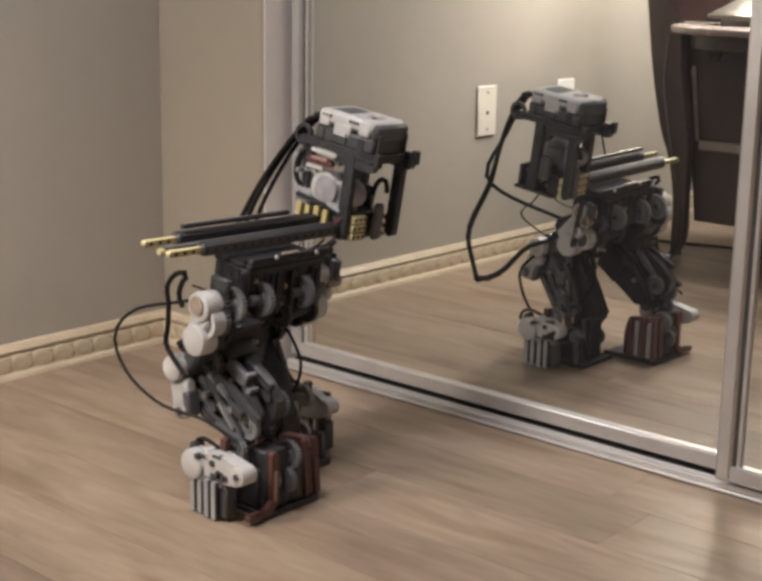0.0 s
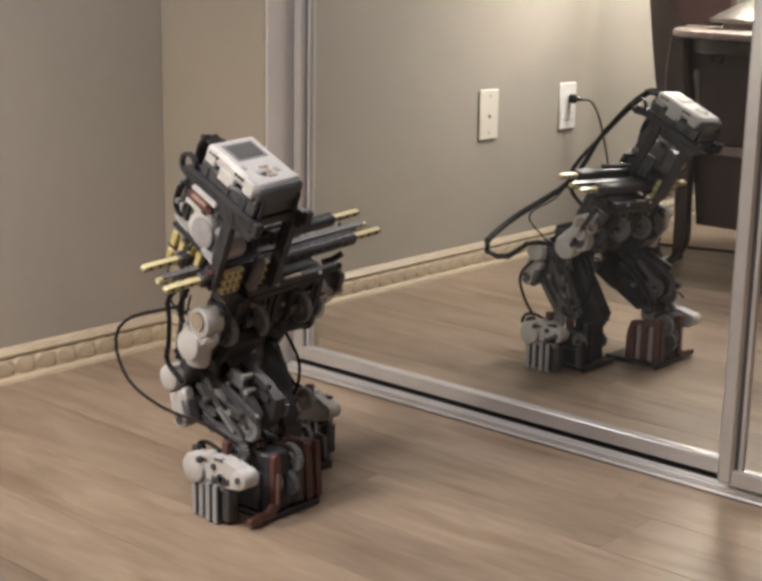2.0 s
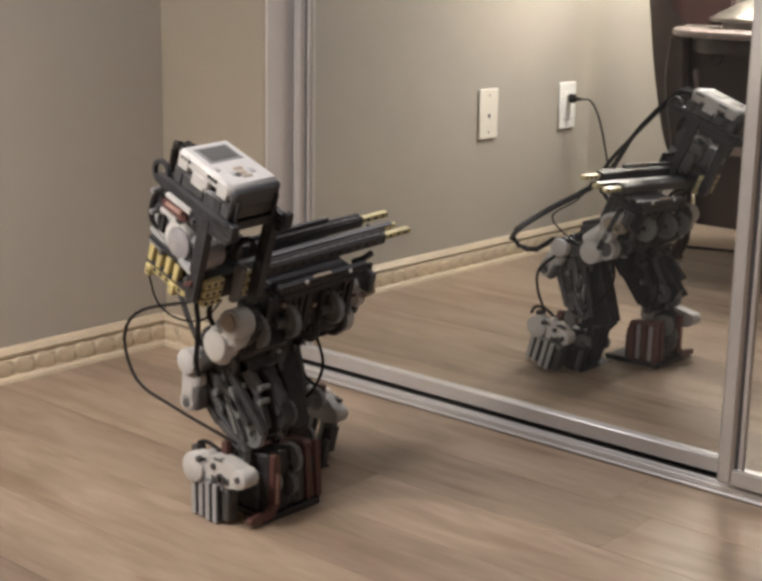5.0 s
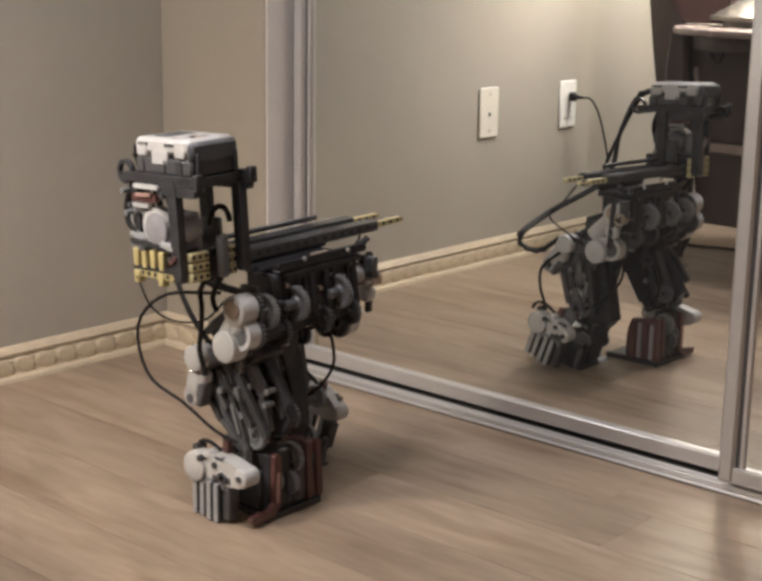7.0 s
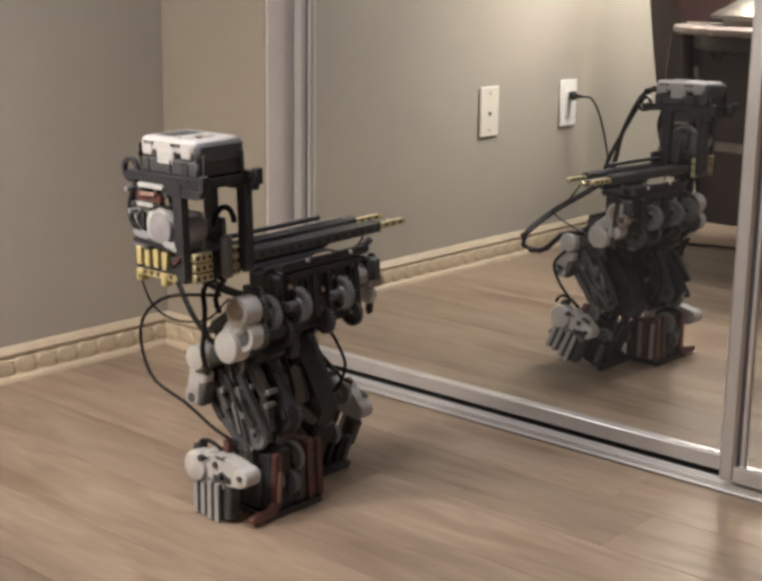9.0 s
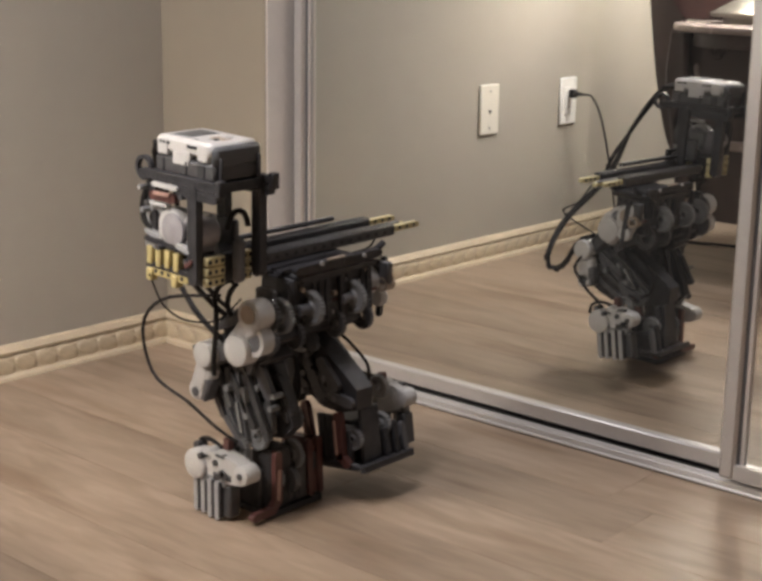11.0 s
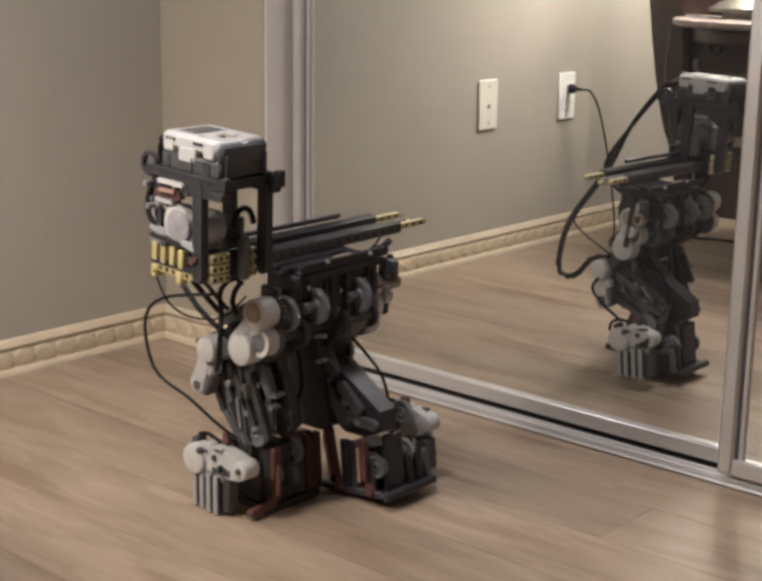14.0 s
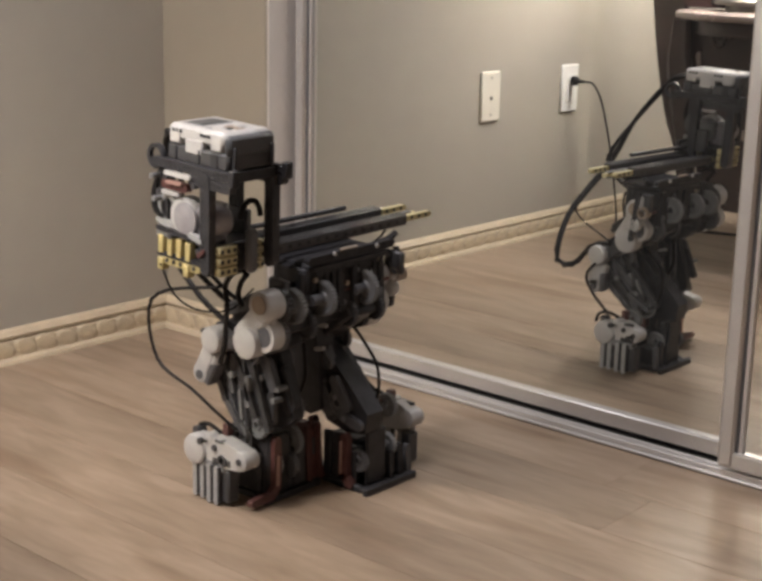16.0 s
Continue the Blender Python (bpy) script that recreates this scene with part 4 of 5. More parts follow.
    for x, y, z, r in ((0.010, 0.012, 0.086, 0.0165), (0.038, -0.020, 0.046, 0.0160)):
        bm = B()
        gear(bm, (x, s * y, z), "y", r, 0.0075, 20)
        part("ankle_gear", bm, LGREY, foot, "light grey ankle gear")
    bm = B()
    cyl(bm, (0.0, -s * 0.010, 0.090), "y", 0.0030, 0.080, n=10)
    part("ankle_axle", bm, RED, foot, "dark red ankle axle")
    return foot


def make_shank(name, s, back):
    """Origin at the ankle axle, knee at z = 0.13."""
    bm = B()
    for y in (-0.026, 0.0, 0.018):
        liftarm(bm, (0, s * y, 0), (0, s * y, 0.130), 0.0130, 0.0085, (0, 1, 0))
    box(bm, (0.006, -s * 0.004, 0.066), (0.040, 0.052, 0.100), 0.003)
    box(bm, (0.016 if s < 0 else 0.004, -s * 0.010, 0.100), (0.062 if s < 0 else 0.042, 0.046, 0.050), 0.003)
    if s < 0:
        slab(bm, [(0.004, 0.100), (0.014, 0.024), (0.024, -0.004), (0.050, -0.010), (0.072, 0.000), (0.076, 0.030), (0.070, 0.104)], 0.006, 0.022)
    else:
        slab(bm, [(-0.056, 0.092), (-0.050, 0.056), (-0.038, 0.050), (-0.034, 0.028), (-0.018, 0.020), (-0.012, -0.002), (0.008, -0.026), (0.034, -0.040), (0.054, -0.022), (0.048, 0.030), (0.038, 0.084), (0.012, 0.112), (-0.034, 0.112)], -0.030, 0.000)
    sh = part(name, bm, BLACK, robot, "black lower leg of parallel beams")
    if s > 0:
        for a, b, w in (((0.034, 0.092), (0.038, 0.062), 0.016), ((0.006, 0.082), (0.012, 0.050), 0.016), ((0.010, 0.036), (0.000, 0.004), 0.015), ((0.034, 0.038), (0.032, 0.002), 0.015), ((-0.018, 0.060), (-0.010, 0.034), 0.010), ((0.018, -0.004), (0.036, -0.028), 0.013), ((-0.030, 0.096), (-0.026, 0.066), 0.014)):
            bm = B()
            liftarm(bm, (a[0], -0.0345, a[1]), (b[0], -0.0345, b[1]), w, 0.0075, (0, 1, 0))
            part("inner_link", bm, MGREY, sh, "short rounded grey link")
        for x, z in ((-0.030, 0.070), (-0.020, 0.030), (0.022, 0.060), (0.024, 0.020), (0.020, -0.010)):
            bm = B()
            cyl(bm, (x, -0.033, z), "y", 0.0040, 0.012, n=12)
            part("pin", bm, LGREY, sh, "light grey pin")
    for x, y, dz in ((0.019, 0.022, 0.0), (0.026, -0.010, 0.006), (0.033, -0.030, 0.0)):
        bm = B()
        liftarm(bm, (x * 0.7 - back, s * y, 0.004 + dz), (x + 0.016 - back, s * y, 0.098 + dz), 0.0120, 0.0075, (0, 1, 0))
        part("grey_link", bm, DGREY if y < 0 else MGREY, sh, "grey link beam")
    bm = B()
    liftarm(bm, (0.016, s * 0.0275, 0.014), (0.022, s * 0.0275, 0.048), 0.0050, 0.0040, (0, 1, 0), False)
    part("pale_axle", bm, LGREY, sh, "pale grey axle")
    for x, y, z, r, mat in ((0.030, 0.016, 0.002, 0.0180, LGREY), (0.034, -0.014, 0.040, 0.0150, DGREY), (0.050, 0.020, 0.094, 0.0165, MGREY), (0.046, -0.034, 0.012, 0.0175, MGREY), (0.044, -0.036, 0.078, 0.0150, DGREY)):
        bm = B()
        gear(bm, (x - back, s * y, z), "y", r, 0.0075, 20)
        part("gear", bm, mat, sh, "grey toothed gear")
    for x, y, z, dx, dz, mat in ((0.044, 0.026, 0.052, 0.008, 0.026, LGREY), (0.052, 0.004, 0.030, -0.016, 0.034, LGREY), (0.046, -0.020, 0.070, 0.010, 0.026, MGREY), (0.030, 0.027, 0.088, 0.006, 0.020, MGREY), (0.054, 0.010, 0.074, 0.008, 0.022, MGREY)):
        bm = B()
        liftarm(bm, (x - 0.012 - back, s * y, z - 0.016), (x - 0.012 - back + dx, s * y, z - 0.016 + dz), 0.0080, 0.0075, (0, 1, 0))
        part("grey_link", bm, mat, sh, "short grey link beam")
    for a, b, y, mat in (((-0.006, 0.068), (0.006, 0.012), 0.024, MGREY), ((0.044, 0.094), (0.052, -0.004), 0.020, DGREY), ((0.026, 0.086), (0.040, 0.016), 0.026, DGREY), ((0.056, 0.090), (0.066, 0.012), -0.006, DGREY), ((0.064, 0.082), (0.050, 0.010), -0.026, MGREY)):
        bm = B()
        liftarm(bm, (a[0] - back, s * y, a[1]), (b[0] - back, s * y, b[1]), 0.0095, 0.0075, (0, 1, 0))
        part("truss_beam", bm, mat, sh, "slanting grey truss beam")
    if s < 0:
        for a, b, y, w, mat in (((0.062, 0.078), (0.066, 0.048), -0.010, 0.016, MGREY), ((0.060, 0.036), (0.050, 0.004), -0.010, 0.012, DGREY), ((0.034, 0.060), (0.042, 0.030), -0.004, 0.012, DGREY), ((0.036, 0.096), (0.040, 0.072), -0.004, 0.016, DGREY), ((0.074, 0.064), (0.080, 0.020), 0.004, 0.010, BLACK), ((0.012, 0.088), (0.020, 0.020), -0.006, 0.008, BLACK)):
            bm = B()
            liftarm(bm, (a[0], y, a[1]), (b[0], y, b[1]), w, 0.0080, (0, 1, 0))
            part("inner_link", bm, mat, sh, "short rounded grey link")
        for x, z in ((0.024, 0.052), (0.052, 0.060), (0.066, 0.030), (0.048, 0.018), (0.078, 0.044), (0.030, 0.012)):
            bm = B()
            cyl(bm, (x, -0.010, z), "y", 0.0036, 0.016, n=12)
            part("pin", bm, LGREY, sh, "light grey pin")
    for x, y, z in ((0.040, 0.024, 0.030), (0.048, 0.002, 0.060), (0.030, -0.034, 0.046), (0.024, 0.028, 0.070)):
        bm = B()
        cyl(bm, (x - 0.006 - back, s * y, z), "y", 0.0042, 0.014, n=12)
        part("pin", bm, LGREY, sh, "light grey pin")
    for a, b, mat in (((-0.014, 0.104), (-0.006, 0.040), DGREY), ((0.004, 0.108), (0.012, 0.050), MGREY), ((-0.002, 0.034), (0.014, -0.004), MGREY)):
        bm = B()
        liftarm(bm, (a[0], s * 0.0290, a[1]), (b[0], s * 0.0290, b[1]), 0.0085, 0.0060, (0, 1, 0))
        part("outer_link", bm, mat, sh, "grey link on the leg's outer side")
    for z, h in ((0.130, 0.100), (0.0, 0.080)):
        bm = B()
        cyl(bm, (0.0, 0, z), "y", 0.0035, h, n=12)
        part("axle", bm, DGREY, sh, "dark axle")
    # knee motor: round cap behind the knee, body running down
    m = pose(0.020 - back, s * 0.046, 0.118, 0, 43, 0)
    motor_with_hub(sh, m, sgn=s, grip=0.040)
    bm = B()
    box(bm, (0.0125, -s * 0.004, -0.046), (0.0120, 0.0200, 0.034), 0.003)
    part("motor_side", bm, MGREY, sh, "grey motor side", m)
    # thigh-side motor: cap beside the thigh, body running up towards the hip
    m = pose(0.084 - back, s * 0.048, 0.110, 0, 0, 0)
    bm = B()
    cyl(bm, (0, 0, 0), "y", 0.0200, 0.026, n=28, bev=0.003)
    ring(bm, (0.026, -s * 0.006, 0.004), "y", 0.0190, 0.0130, 0.020, 26)
    box(bm, (0.008, -s * 0.004, 0.014), (0.028, 0.020, 0.024), 0.005)
    part("cap_motor", bm, WHITE, sh, "white round motor cap", m)
    bm = B()
    cyl(bm, (0.026, -s * 0.004, 0.004), "y", 0.0132, 0.016, n=22)
    part("cap_core", bm, MGREY, sh, "dark grey motor core", m)
    for x, z in ((0.002, 0.002), (0.026, 0.004)):
        bm = B()
        gear(bm, (x, -s * 0.0185, z), "y", 0.0215, 0.0070, 24)
        part("cap_gear", bm, DGREY if x < 0.01 else MGREY, sh, "grey gear behind the motor cap", m)
    bm = B()
    box(bm, (0.050 - back, s * 0.030, 0.112), (0.070 - back, 0.030, 0.024), 0.004)
    part("knee_case", bm, DGREY, sh, "dark grey knee gear case")
    return sh


def make_thigh(name, s, back):
    """Origin at the knee axle, hip at z = 0.12."""
    bm = B()
    for y in (-0.018, 0.008):
        liftarm(bm, (0, s * y, 0), (0, s * y, 0.120), 0.0130, 0.0085, (0, 1, 0))
    box(bm, (0.004, -s * 0.008, 0.066), (0.060, 0.050, 0.090), 0.003)
    box(bm, (0.012, -s * 0.004, 0.040), (0.036, 0.030, 0.050), 0.003)
    if s < 0:
        box(bm, (0.030, -s * 0.008, 0.046), (0.044, 0.044, 0.078), 0.004)
    th = part(name, bm, BLACK, robot, "black upper leg block")
    bm = B()
    cyl(bm, (-0.004 - back * 0.5, s * 0.044, 0.122 - back * 0.8), "y", 0.0190, 0.028, n=26, bev=0.003)
    box(bm, (0.010 - back * 0.5, s * 0.044, 0.110 - back * 0.8), (0.030, 0.022, 0.032), 0.008)
    bmesh.ops.create_cone(bm, cap_ends=True, segments=18, radius1=0.0150, radius2=0.0125, depth=0.060, matrix=Matrix.Translation((0.008 - back * 0.5, s * 0.044, 0.096 - back * 0.8)) @ Matrix.Rotation(radians(-25), 4, "Y"))
    part("hip_motor", bm, WHITE, th, "white hip motor")
    # The socket's tan colour paints the brown shading on the white motor.
    bm = B()
    cyl(bm, (-0.006 - back * 0.5, s * 0.0585, 0.124 - back * 0.8), "y", 0.0115, 0.004, n=18)
    part("socket_shading", bm, TAN, th, "motor socket in tan that paints the brown shading there")
    bm = B()
    gear(bm, (-0.002 - back * 0.5, s * 0.0255, 0.120 - back * 0.8), "y", 0.0225, 0.0080, 24)
    part("hip_inner_gear", bm, DGREY, th, "dark grey gear behind the hip motor")
    if s > 0:
        bm = slab(B(), [(-0.012, -0.002), (0.026, -0.058), (0.040, -0.064), (0.048, -0.054), (0.058, -0.060), (0.068, -0.050), (0.078, -0.048), (0.090, -0.040), (0.112, -0.018), (0.114, 0.000), (0.060, 0.036), (0.020, 0.060)], -0.046, -0.016)
        part("thigh_shell", bm, BLACK, th, "black hanging shell of the upper leg")
    if s > 0:
        for a, b in (((0.020, 0.066), (0.028, 0.078)), ((0.046, 0.046), (0.050, 0.056))):
            bm = B()
            liftarm(bm, (a[0], -0.049, a[1]), (b[0], -0.049, b[1]), 0.0050, 0.0050, (0, 1, 0), False)
            part("pale_pin", bm, WHITE, th, "short pale pin")
    bm = B()
    gear(bm, (0.004, s * 0.024, 0.108), "y", 0.0190, 0.0075, 22)
    part("gear", bm, MGREY, th, "grey toothed gear")
    bm = B()
    liftarm(bm, (-0.014, s * 0.024, 0.030), (-0.010, s * 0.024, 0.104), 0.0100, 0.0075, (0, 1, 0))
    part("grey_link", bm, DGREY, th, "dark grey link beam")
    return th


torso, head = make_torso(), make_head()
feet = {-1: make_foot("near_foot", -1), 1: make_foot("far_foot", 1)}
shanks = {-1: make_shank("near_shank", -1, 0.0), 1: make_shank("far_shank", 1, 0.024)}
thighs = {-1: make_thigh("near_thigh", -1, 0.0), 1: make_thigh("far_thigh", 1, 0.024)}

SHANK, THIGH = 0.13, 0.12
LEG_Y = {-1: -0.073, 1: 0.050}
HIP = Vector((0.042, 0.0, -0.068))

# seconds, place of the beam's middle, roll, pitch, yaw, and where the head sits on the beam
TORSO = [
    (0, 0.6010, -0.4148, 0.3357, -2.0, 8.4, 1.8, 0.1625),
    (0.5, 0.5975, -0.4104, 0.3329, -0.6, 8.1, 0.2, 0.1163),
    (1, 0.6052, -0.4093, 0.3315, 0.9, 14.8, -0.7, 0.0458),
    (1.5, 0.6209, -0.4212, 0.3305, 2.1, 20.2, 0.2, -0.0209),
    (2, 0.6222, -0.4280, 0.3255, 4.6, 26.2, 0.0, -0.0760),
    (2.5, 0.6292, -0.4310, 0.3207, 7.3, 31.5, 2.0, -0.1480),
    (3, 0.6255, -0.4370, 0.3216, 8.4, 32.6, 1.2, -0.1560),
    (3.5, 0.6470, -0.4290, 0.3253, 6.4, 30.8, 0.4, -0.1490),
    (4, 0.6755, -0.4300, 0.3281, 5.6, 31.1, -1.0, -0.1440),
    (6.5, 0.6592, -0.4105, 0.3360, 1.6, 5.8, -1.0, -0.1617),
    (7, 0.6453, -0.4133, 0.3361, 2.1, -2.4, -1.9, -0.1618),
    (7.5, 0.6535, -0.4102, 0.3362, 1.6, -1.6, -1.5, -0.1665),
    (8, 0.6506, -0.4126, 0.3360, 1.7, -0.7, -1.6, -0.1628),
    (8.5, 0.6496, -0.4133, 0.3355, 1.8, -0.7, -2.0, -0.1602),
    (9, 0.6517, -0.4150, 0.3360, 1.7, -0.7, -1.6, -0.1620),
    (11.5, 0.6805, -0.4145, 0.3346, 1.1, 2.9, -1.1, -0.1685),
    (12, 0.6825, -0.4145, 0.3342, 1.2, 3.1, -1.7, -0.1675),
    (12.5, 0.6868, -0.4140, 0.3335, 1.1, 3.6, -1.8, -0.1673),
    (13, 0.6870, -0.4140, 0.3333, 1.1, 3.4, -1.8, -0.1670),
    (13.5, 0.6875, -0.4140, 0.3338, 1.2, 3.3, -1.7, -0.1673),
    (14, 0.6878, -0.4138, 0.3336, 1.1, 3.0, -1.7, -0.1673),
    (14.5, 0.6885, -0.4140, 0.3338, 1.2, 2.8, -1.5, -0.1675),
    (15, 0.6905, -0.4138, 0.3333, 1.4, 2.5, -1.5, -0.1672),
    (15.5, 0.6952, -0.4135, 0.3330, 1.4, 2.4, -0.8, -0.1684),
    (16, 0.6950, -0.4125, 0.3328, 1.2, 2.5, -0.9, -0.1688),
]
# far foot: seconds, sole centre x and z, pitch (toe down positive)
FAR_FOOT = [
    (0.0, 0.563, 0.0, 0), (3.0, 0.563, 0.0, 0), (3.5, 0.568, 0.0, 4), (4.0, 0.566, 0.004, 10),
    (5.2, 0.560, 0.010, 16), (6.5, 0.555, 0.014, 19), (7.0, 0.556, 0.014, 19), (7.5, 0.566, 0.016, 19), (8.0, 0.577, 0.019, 20),
    (8.5, 0.587, 0.024, 21), (9.0, 0.597, 0.031, 23), (9.6, 0.622, 0.042, 20), (10.4, 0.669, 0.048, 6), (11.5, 0.738, 0.034, -16), (12.0, 0.764, 0.042, -21),
    (12.5, 0.787, 0.052, -27), (13.0, 0.778, 0.037, -20), (13.5, 0.764, 0.022, -13), (14.0, 0.750, 0.008, -6),
    (14.5, 0.740, 0.0, 0), (15.0, 0.740, 0.0, 0), (15.5, 0.728, 0.0, 0), (16.0, 0.714, 0.0, 0),
]


def between(rows, t):
    for a, b in zip(rows, rows[1:]):
        if t <= b[0]:
            u = (t - a[0]) / (b[0] - a[0])
            return [p + (q - p) * u for p, q in zip(a[1:], b[1:])]
    return list(rows[-1][1:])


def torso_pose(t):
    x, y, z, roll, pitch, yaw, slide = between(TORSO, t)
    return pose(x - BASE.x, y - BASE.y, z, roll, pitch, yaw), slide


def foot_pose(s, t):
    if s < 0:
        return pose(-0.003, LEG_Y[-1] - 0.016, 0.0)
    x, z, p = between(FAR_FOOT, t)
    return pose(x - BASE.x, LEG_Y[1] + 0.052, z, 0, p, 0)


def leg_poses(s, t):
    """Shank and thigh from the ankle and the hip; the knee bends backwards."""
    ankle = foot_pose(s, t) @ Vector((0.003, 0, 0.090))
    hip = torso_pose(t)[0] @ HIP
    dx, dz = hip.x - ankle.x, hip.z - ankle.z
    d = min(math.hypot(dx, dz), SHANK + THIGH - 0.0005)
    bend = math.acos((SHANK ** 2 + d * d - THIGH ** 2) / (2 * SHANK * d))
    lean = math.atan2(dx, dz) - bend
    knee = (ankle.x + SHANK * math.sin(lean), ankle.z + SHANK * math.cos(lean))
    up = math.atan2(hip.x - knee[0], hip.z - knee[1])
    y = LEG_Y[s]
    return pose(ankle.x, y, ankle.z, 0, math.degrees(lean), 0), pose(knee[0], y, knee[1], 0, math.degrees(up), 0)


# ---------- cables: short rigid links that follow the robot ----------
CABLES = []
TIMES = sorted({r[0] for r in TORSO} | {r[0] for r in FAR_FOOT})


def even(pts, n):
    """n + 1 points at equal steps along a smooth curve through pts."""
    fine = spline(pts, 120)
    run = [0.0]
    for a, b in zip(fine, fine[1:]):
        run.append(run[-1] + (b - a).length)
    out, i = [], 0
    for k in range(n + 1):
        d = run[-1] * k / n
        while i < len(run) - 2 and run[i + 1] < d:
            i += 1
        out.append(fine[i].lerp(fine[i + 1], (d - run[i]) / max(run[i + 1] - run[i], 1e-9)))
    return out


def cable(label, count, radius, path):
    """path(t) gives the curve's points in the robot's space; the links share one mesh."""
    ln = 0.0
    for t in TIMES:
        p = even(path(t), count)
        ln = max(ln, (p[1] - p[0]).length, (p[-1] - p[-2]).length)
    ln = ln * 1.12 + radius
    bm = B()
    tube(bm, [(0, 0, -ln / 2), (0, 0, -ln / 4), (0, 0, ln / 4), (0, 0, ln / 2)], radius)
    first = part("cable_link", bm, RUBBER, robot, label)
    links = [first]
    for _ in range(count - 1):
        ob = new("cable_link", first.data)
        ob.parent = robot
        links.append(tagged(ob, label))
    CABLES.append((links, path))


# lowest point of the hanging bundle, in the robot's space
HANG = [(0.0, -0.215, 0.172, 0.140), (1.5, -0.215, 0.165, 0.183), (3.5, -0.200, 0.093, 0.202), (7.0, -0.180, 0.093, 0.194), (9.0, -0.175, 0.090, 0.190), (12.5, -0.120, 0.039, 0.122), (14.5, -0.120, 0.060, 0.138), (16.0, -0.120, 0.065, 0.142)]


def bundle_path(off, far):
    def path(t):
        m, slide = torso_pose(t)
        h = m @ Matrix.Translation((0, slide, 0))
        a = h @ Vector((-0.040, off, 0.130))
        b = h @ Vector((-0.078, off, 0.130))
        c = Vector((-0.175 - 0.30 * slide - 0.035 * max(0.0, 1 - abs(slide) / 0.12) + off, 0.66 * slide + 0.025 + off, 0.308))
        low = Vector(between(HANG, t)) + Vector((off, off, 0))
        if far:
            e = leg_poses(1, t)[0] @ Vector((0.02, 0.045, 0.125))
            return [a, b, (b + c) / 2 + Vector((-0.006, 0, 0.012)), c, (c + low) / 2 + Vector((-0.025, 0.01, 0)), low + Vector((-0.008, 0, 0.024)), low + Vector((0.003, 0.002, 0.003)), low.lerp(e, 0.30) + Vector((0.006, 0.004, -0.006)), low.lerp(e, 0.68) + Vector((0.004, 0.008, 0.010)), e]
        e = leg_poses(-1, t)[0] @ Vector((0.030, -0.030, 0.125))
        return [a, b, (b + c) / 2 + Vector((-0.006, 0, 0.008)), c, (c + e) / 2 + Vector((-0.004, 0.0, -0.01)), e + Vector((-0.012, 0, 0.01)), e]
    return path


# the near foot's cable, from the foot up to the hip: seconds, then x and z of seven points
LOOP = [
    (0.0, 0.026, 0.107, -0.022, 0.125, -0.096, 0.130, -0.158, 0.159, -0.184, 0.203, -0.150, 0.242, -0.060, 0.268),
    (3.5, 0.024, 0.107, -0.016, 0.121, -0.089, 0.129, -0.157, 0.147, -0.188, 0.193, -0.179, 0.224, -0.090, 0.258),
    (7.0, 0.022, 0.107, -0.004, 0.117, -0.054, 0.143, -0.119, 0.167, -0.141, 0.227, -0.096, 0.273, -0.005, 0.290),
    (16.0, 0.022, 0.101, -0.004, 0.120, -0.040, 0.142, -0.101, 0.167, -0.121, 0.227, -0.098, 0.256, -0.007, 0.276),
]


def near_cable(t):
    v = between(LOOP, t)
    return [Vector((v[i], -0.122 - 0.018 * math.sin(math.pi * i / 12), v[i + 1])) for i in range(0, 14, 2)]


def inner_cable(t):
    a = foot_pose(1, t) @ Vector((0.012, -0.030, 0.092))
    e = torso_pose(t)[0] @ Vector((0.010, 0.050, -0.128))
    return [a, a.lerp(e, 0.2) + Vector((0.024, 0, 0)), a.lerp(e, 0.55) + Vector((0.034, 0, 0)), a.lerp(e, 0.85) + Vector((0.016, 0, 0)), e]


def ankle_cable(t):
    a = Vector((0.016, -0.030, 0.098))
    h = torso_pose(t)[0] @ HIP
    e = Vector((h.x - 0.026, -0.030, h.z - 0.066))
    return [a, a.lerp(e, 0.25) + Vector((0.012, 0, 0)), a.lerp(e, 0.55) + Vector((0.017, 0, 0)), a.lerp(e, 0.85) + Vector((0.007, 0, 0)), e]


def far_cable(t):
    f, m = foot_pose(1, t), leg_poses(1, t)[0]
    a = f @ Vector((-0.030, 0.030, 0.094))
    e = m @ Vector((-0.004, 0.052, 0.110))
    return [a, a.lerp(e, 0.3) + Vector((-0.020, 0.004, 0)), a.lerp(e, 0.65) + Vector((-0.028, 0.006, 0)), e]


def hip_loop(t):
    h, k = torso_pose(t)[0] @ HIP, leg_poses(-1, t)[0]
    a = k @ Vector((0.040, -0.064, 0.092))
    run = ((-0.054, -0.053), (-0.051, -0.028), (-0.049, 0.002), (-0.051, 0.023), (-0.037, 0.040), (-0.020, 0.046), (-0.015, 0.042), (-0.024, 0.031), (-0.029, 0.015), (-0.023, 0.004))
    return [a] + [Vector((h.x + x, -0.137, h.z + z)) for x, z in run]


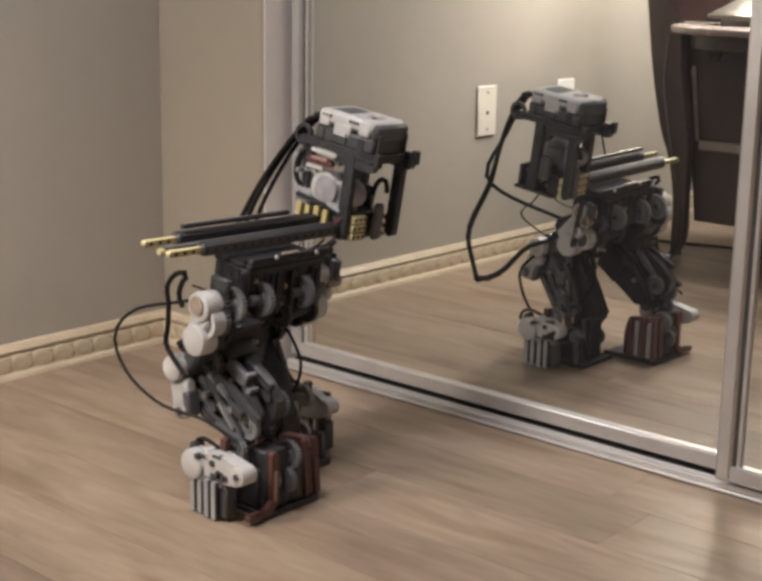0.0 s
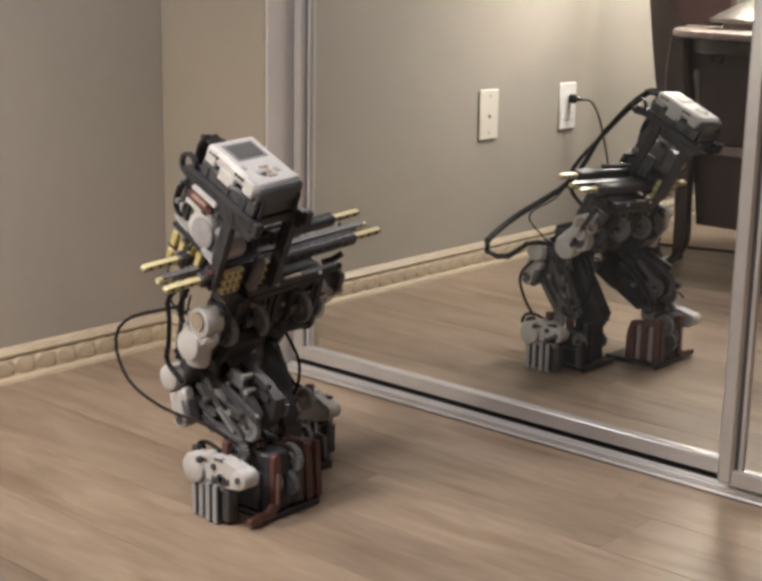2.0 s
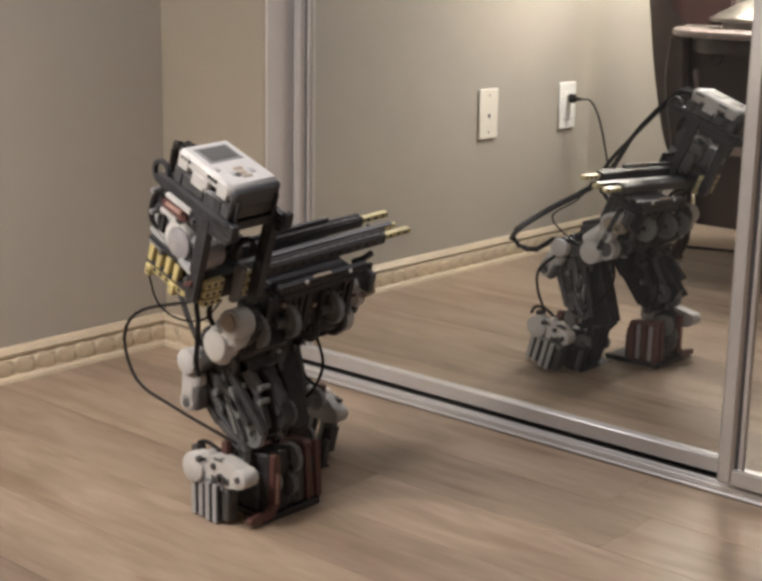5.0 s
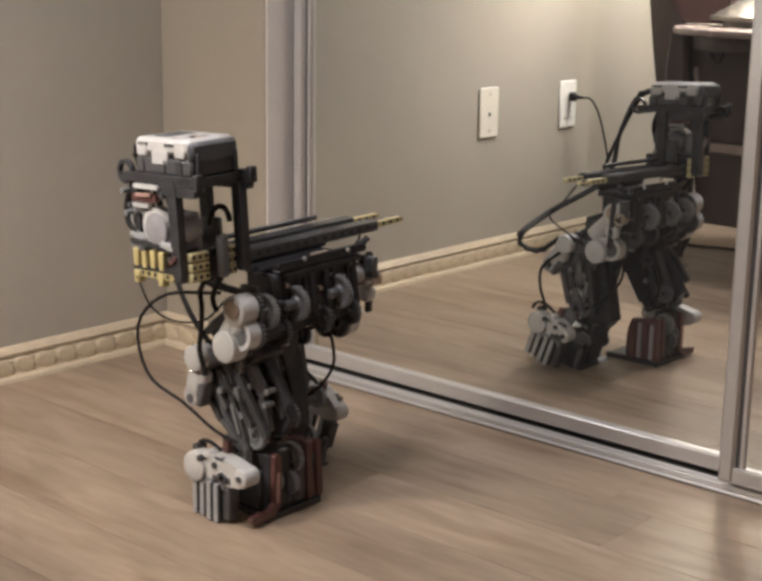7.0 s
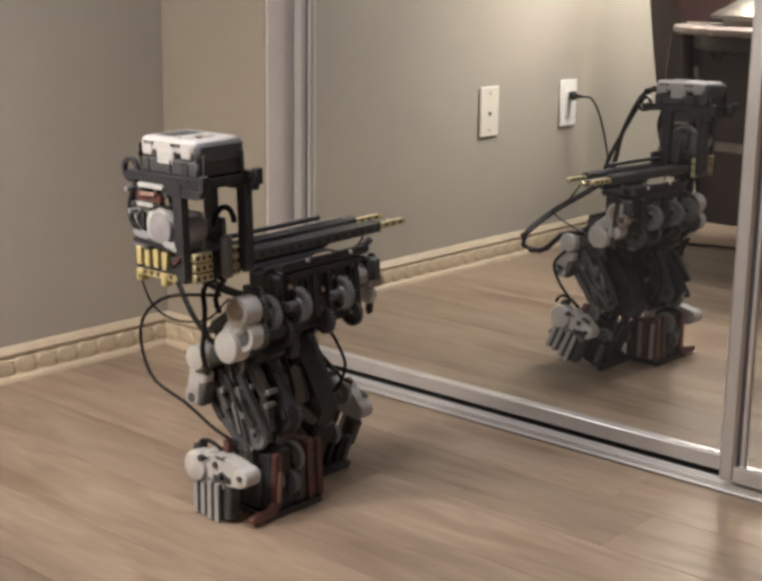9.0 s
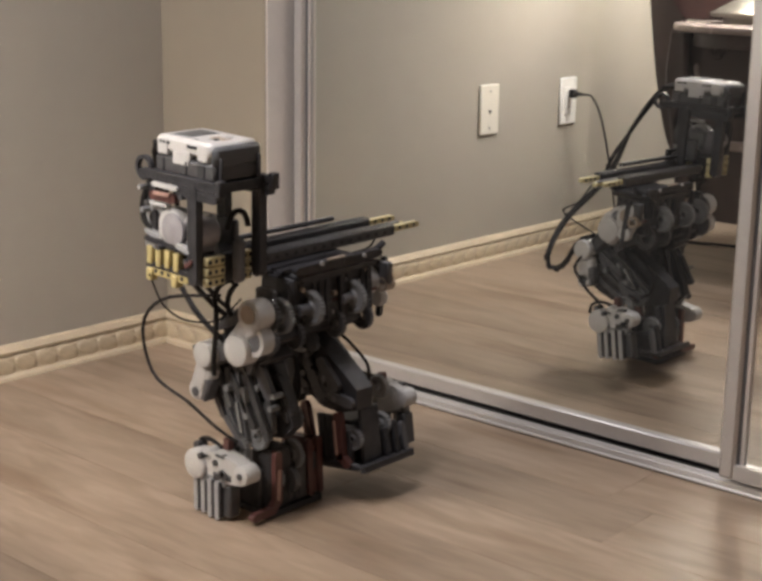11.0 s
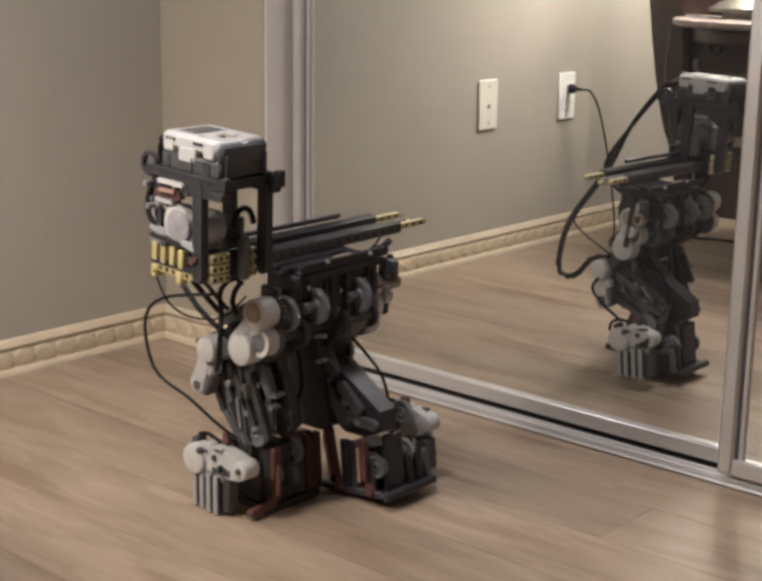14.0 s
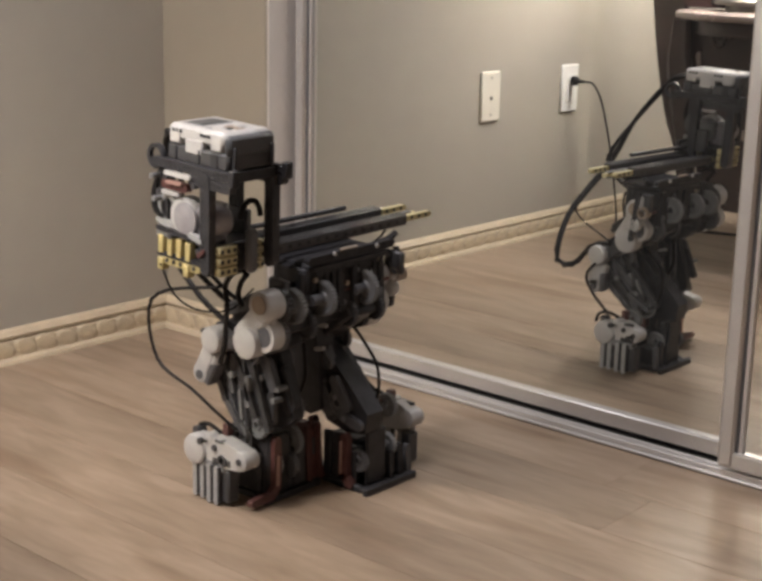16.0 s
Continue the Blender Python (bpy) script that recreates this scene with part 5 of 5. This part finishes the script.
def thin_cable(t):
    m, slide = torso_pose(t)
    h = m @ Matrix.Translation((0, slide, 0))
    a = m @ Vector((-0.02, 0.150, -0.010))
    e = leg_poses(1, t)[0] @ Vector((0.03, 0.050, 0.120))
    return [a, a + Vector((-0.020, 0.008, -0.030)), a.lerp(e, 0.6) + Vector((-0.055, 0.01, 0)), e]


def head_wire(t):
    m, slide = torso_pose(t)
    a = m @ Matrix.Translation((0, slide, 0)) @ Vector((-0.050, -0.042, -0.018))
    e = m @ Vector((-0.010, -0.105, -0.060))
    low = a.lerp(e, 0.45) + Vector((-0.008, 0, -0.042))
    return [a, a.lerp(low, 0.5) + Vector((-0.010, 0, -0.010)), low, low.lerp(e, 0.55) + Vector((0.004, 0, -0.012)), e]


cable("black cable bundle from the brick", 30, 0.0040, bundle_path(0.0, True))
cable("black cable bundle from the brick", 30, 0.0032, bundle_path(0.010, True))
cable("black cable bundle from the brick", 24, 0.0036, bundle_path(-0.008, False))
cable("thin black motor cable", 26, 0.0022, near_cable)
cable("thin black motor cable", 14, 0.0026, far_cable)
cable("thin black motor cable", 18, 0.0022, inner_cable)
cable("thin black motor cable", 14, 0.0024, ankle_cable)
cable("thin black motor cable", 26, 0.0032, hip_loop)
cable("thin black sensor cable", 16, 0.0014, thin_cable)
cable("thin black sensor cable", 20, 0.0012, head_wire)


# ---------- movement ----------
def motions():
    walk(torso, [(t, torso_pose(t)[0]) for t in TIMES])
    walk(head, [(t, torso_pose(t)[0] @ Matrix.Translation((0, torso_pose(t)[1], 0))) for t in TIMES])
    for s in (-1, 1):
        walk(feet[s], [(t, foot_pose(s, t)) for t in (TIMES if s > 0 else (0.0, 16.0))])
        walk(shanks[s], [(t, leg_poses(s, t)[0]) for t in TIMES])
        walk(thighs[s], [(t, leg_poses(s, t)[1]) for t in TIMES])
    for links, path in CABLES:
        n = len(links)
        rows = [[] for _ in links]
        for t in TIMES:
            pts = even(path(t), n)
            for i in range(n):
                d = pts[i + 1] - pts[i]
                rows[i].append((t, Matrix.Translation((pts[i] + pts[i + 1]) / 2) @ d.to_track_quat("Z", "Y").to_matrix().to_4x4()))
        for ob, r in zip(links, rows):
            walk(ob, r)


motions()
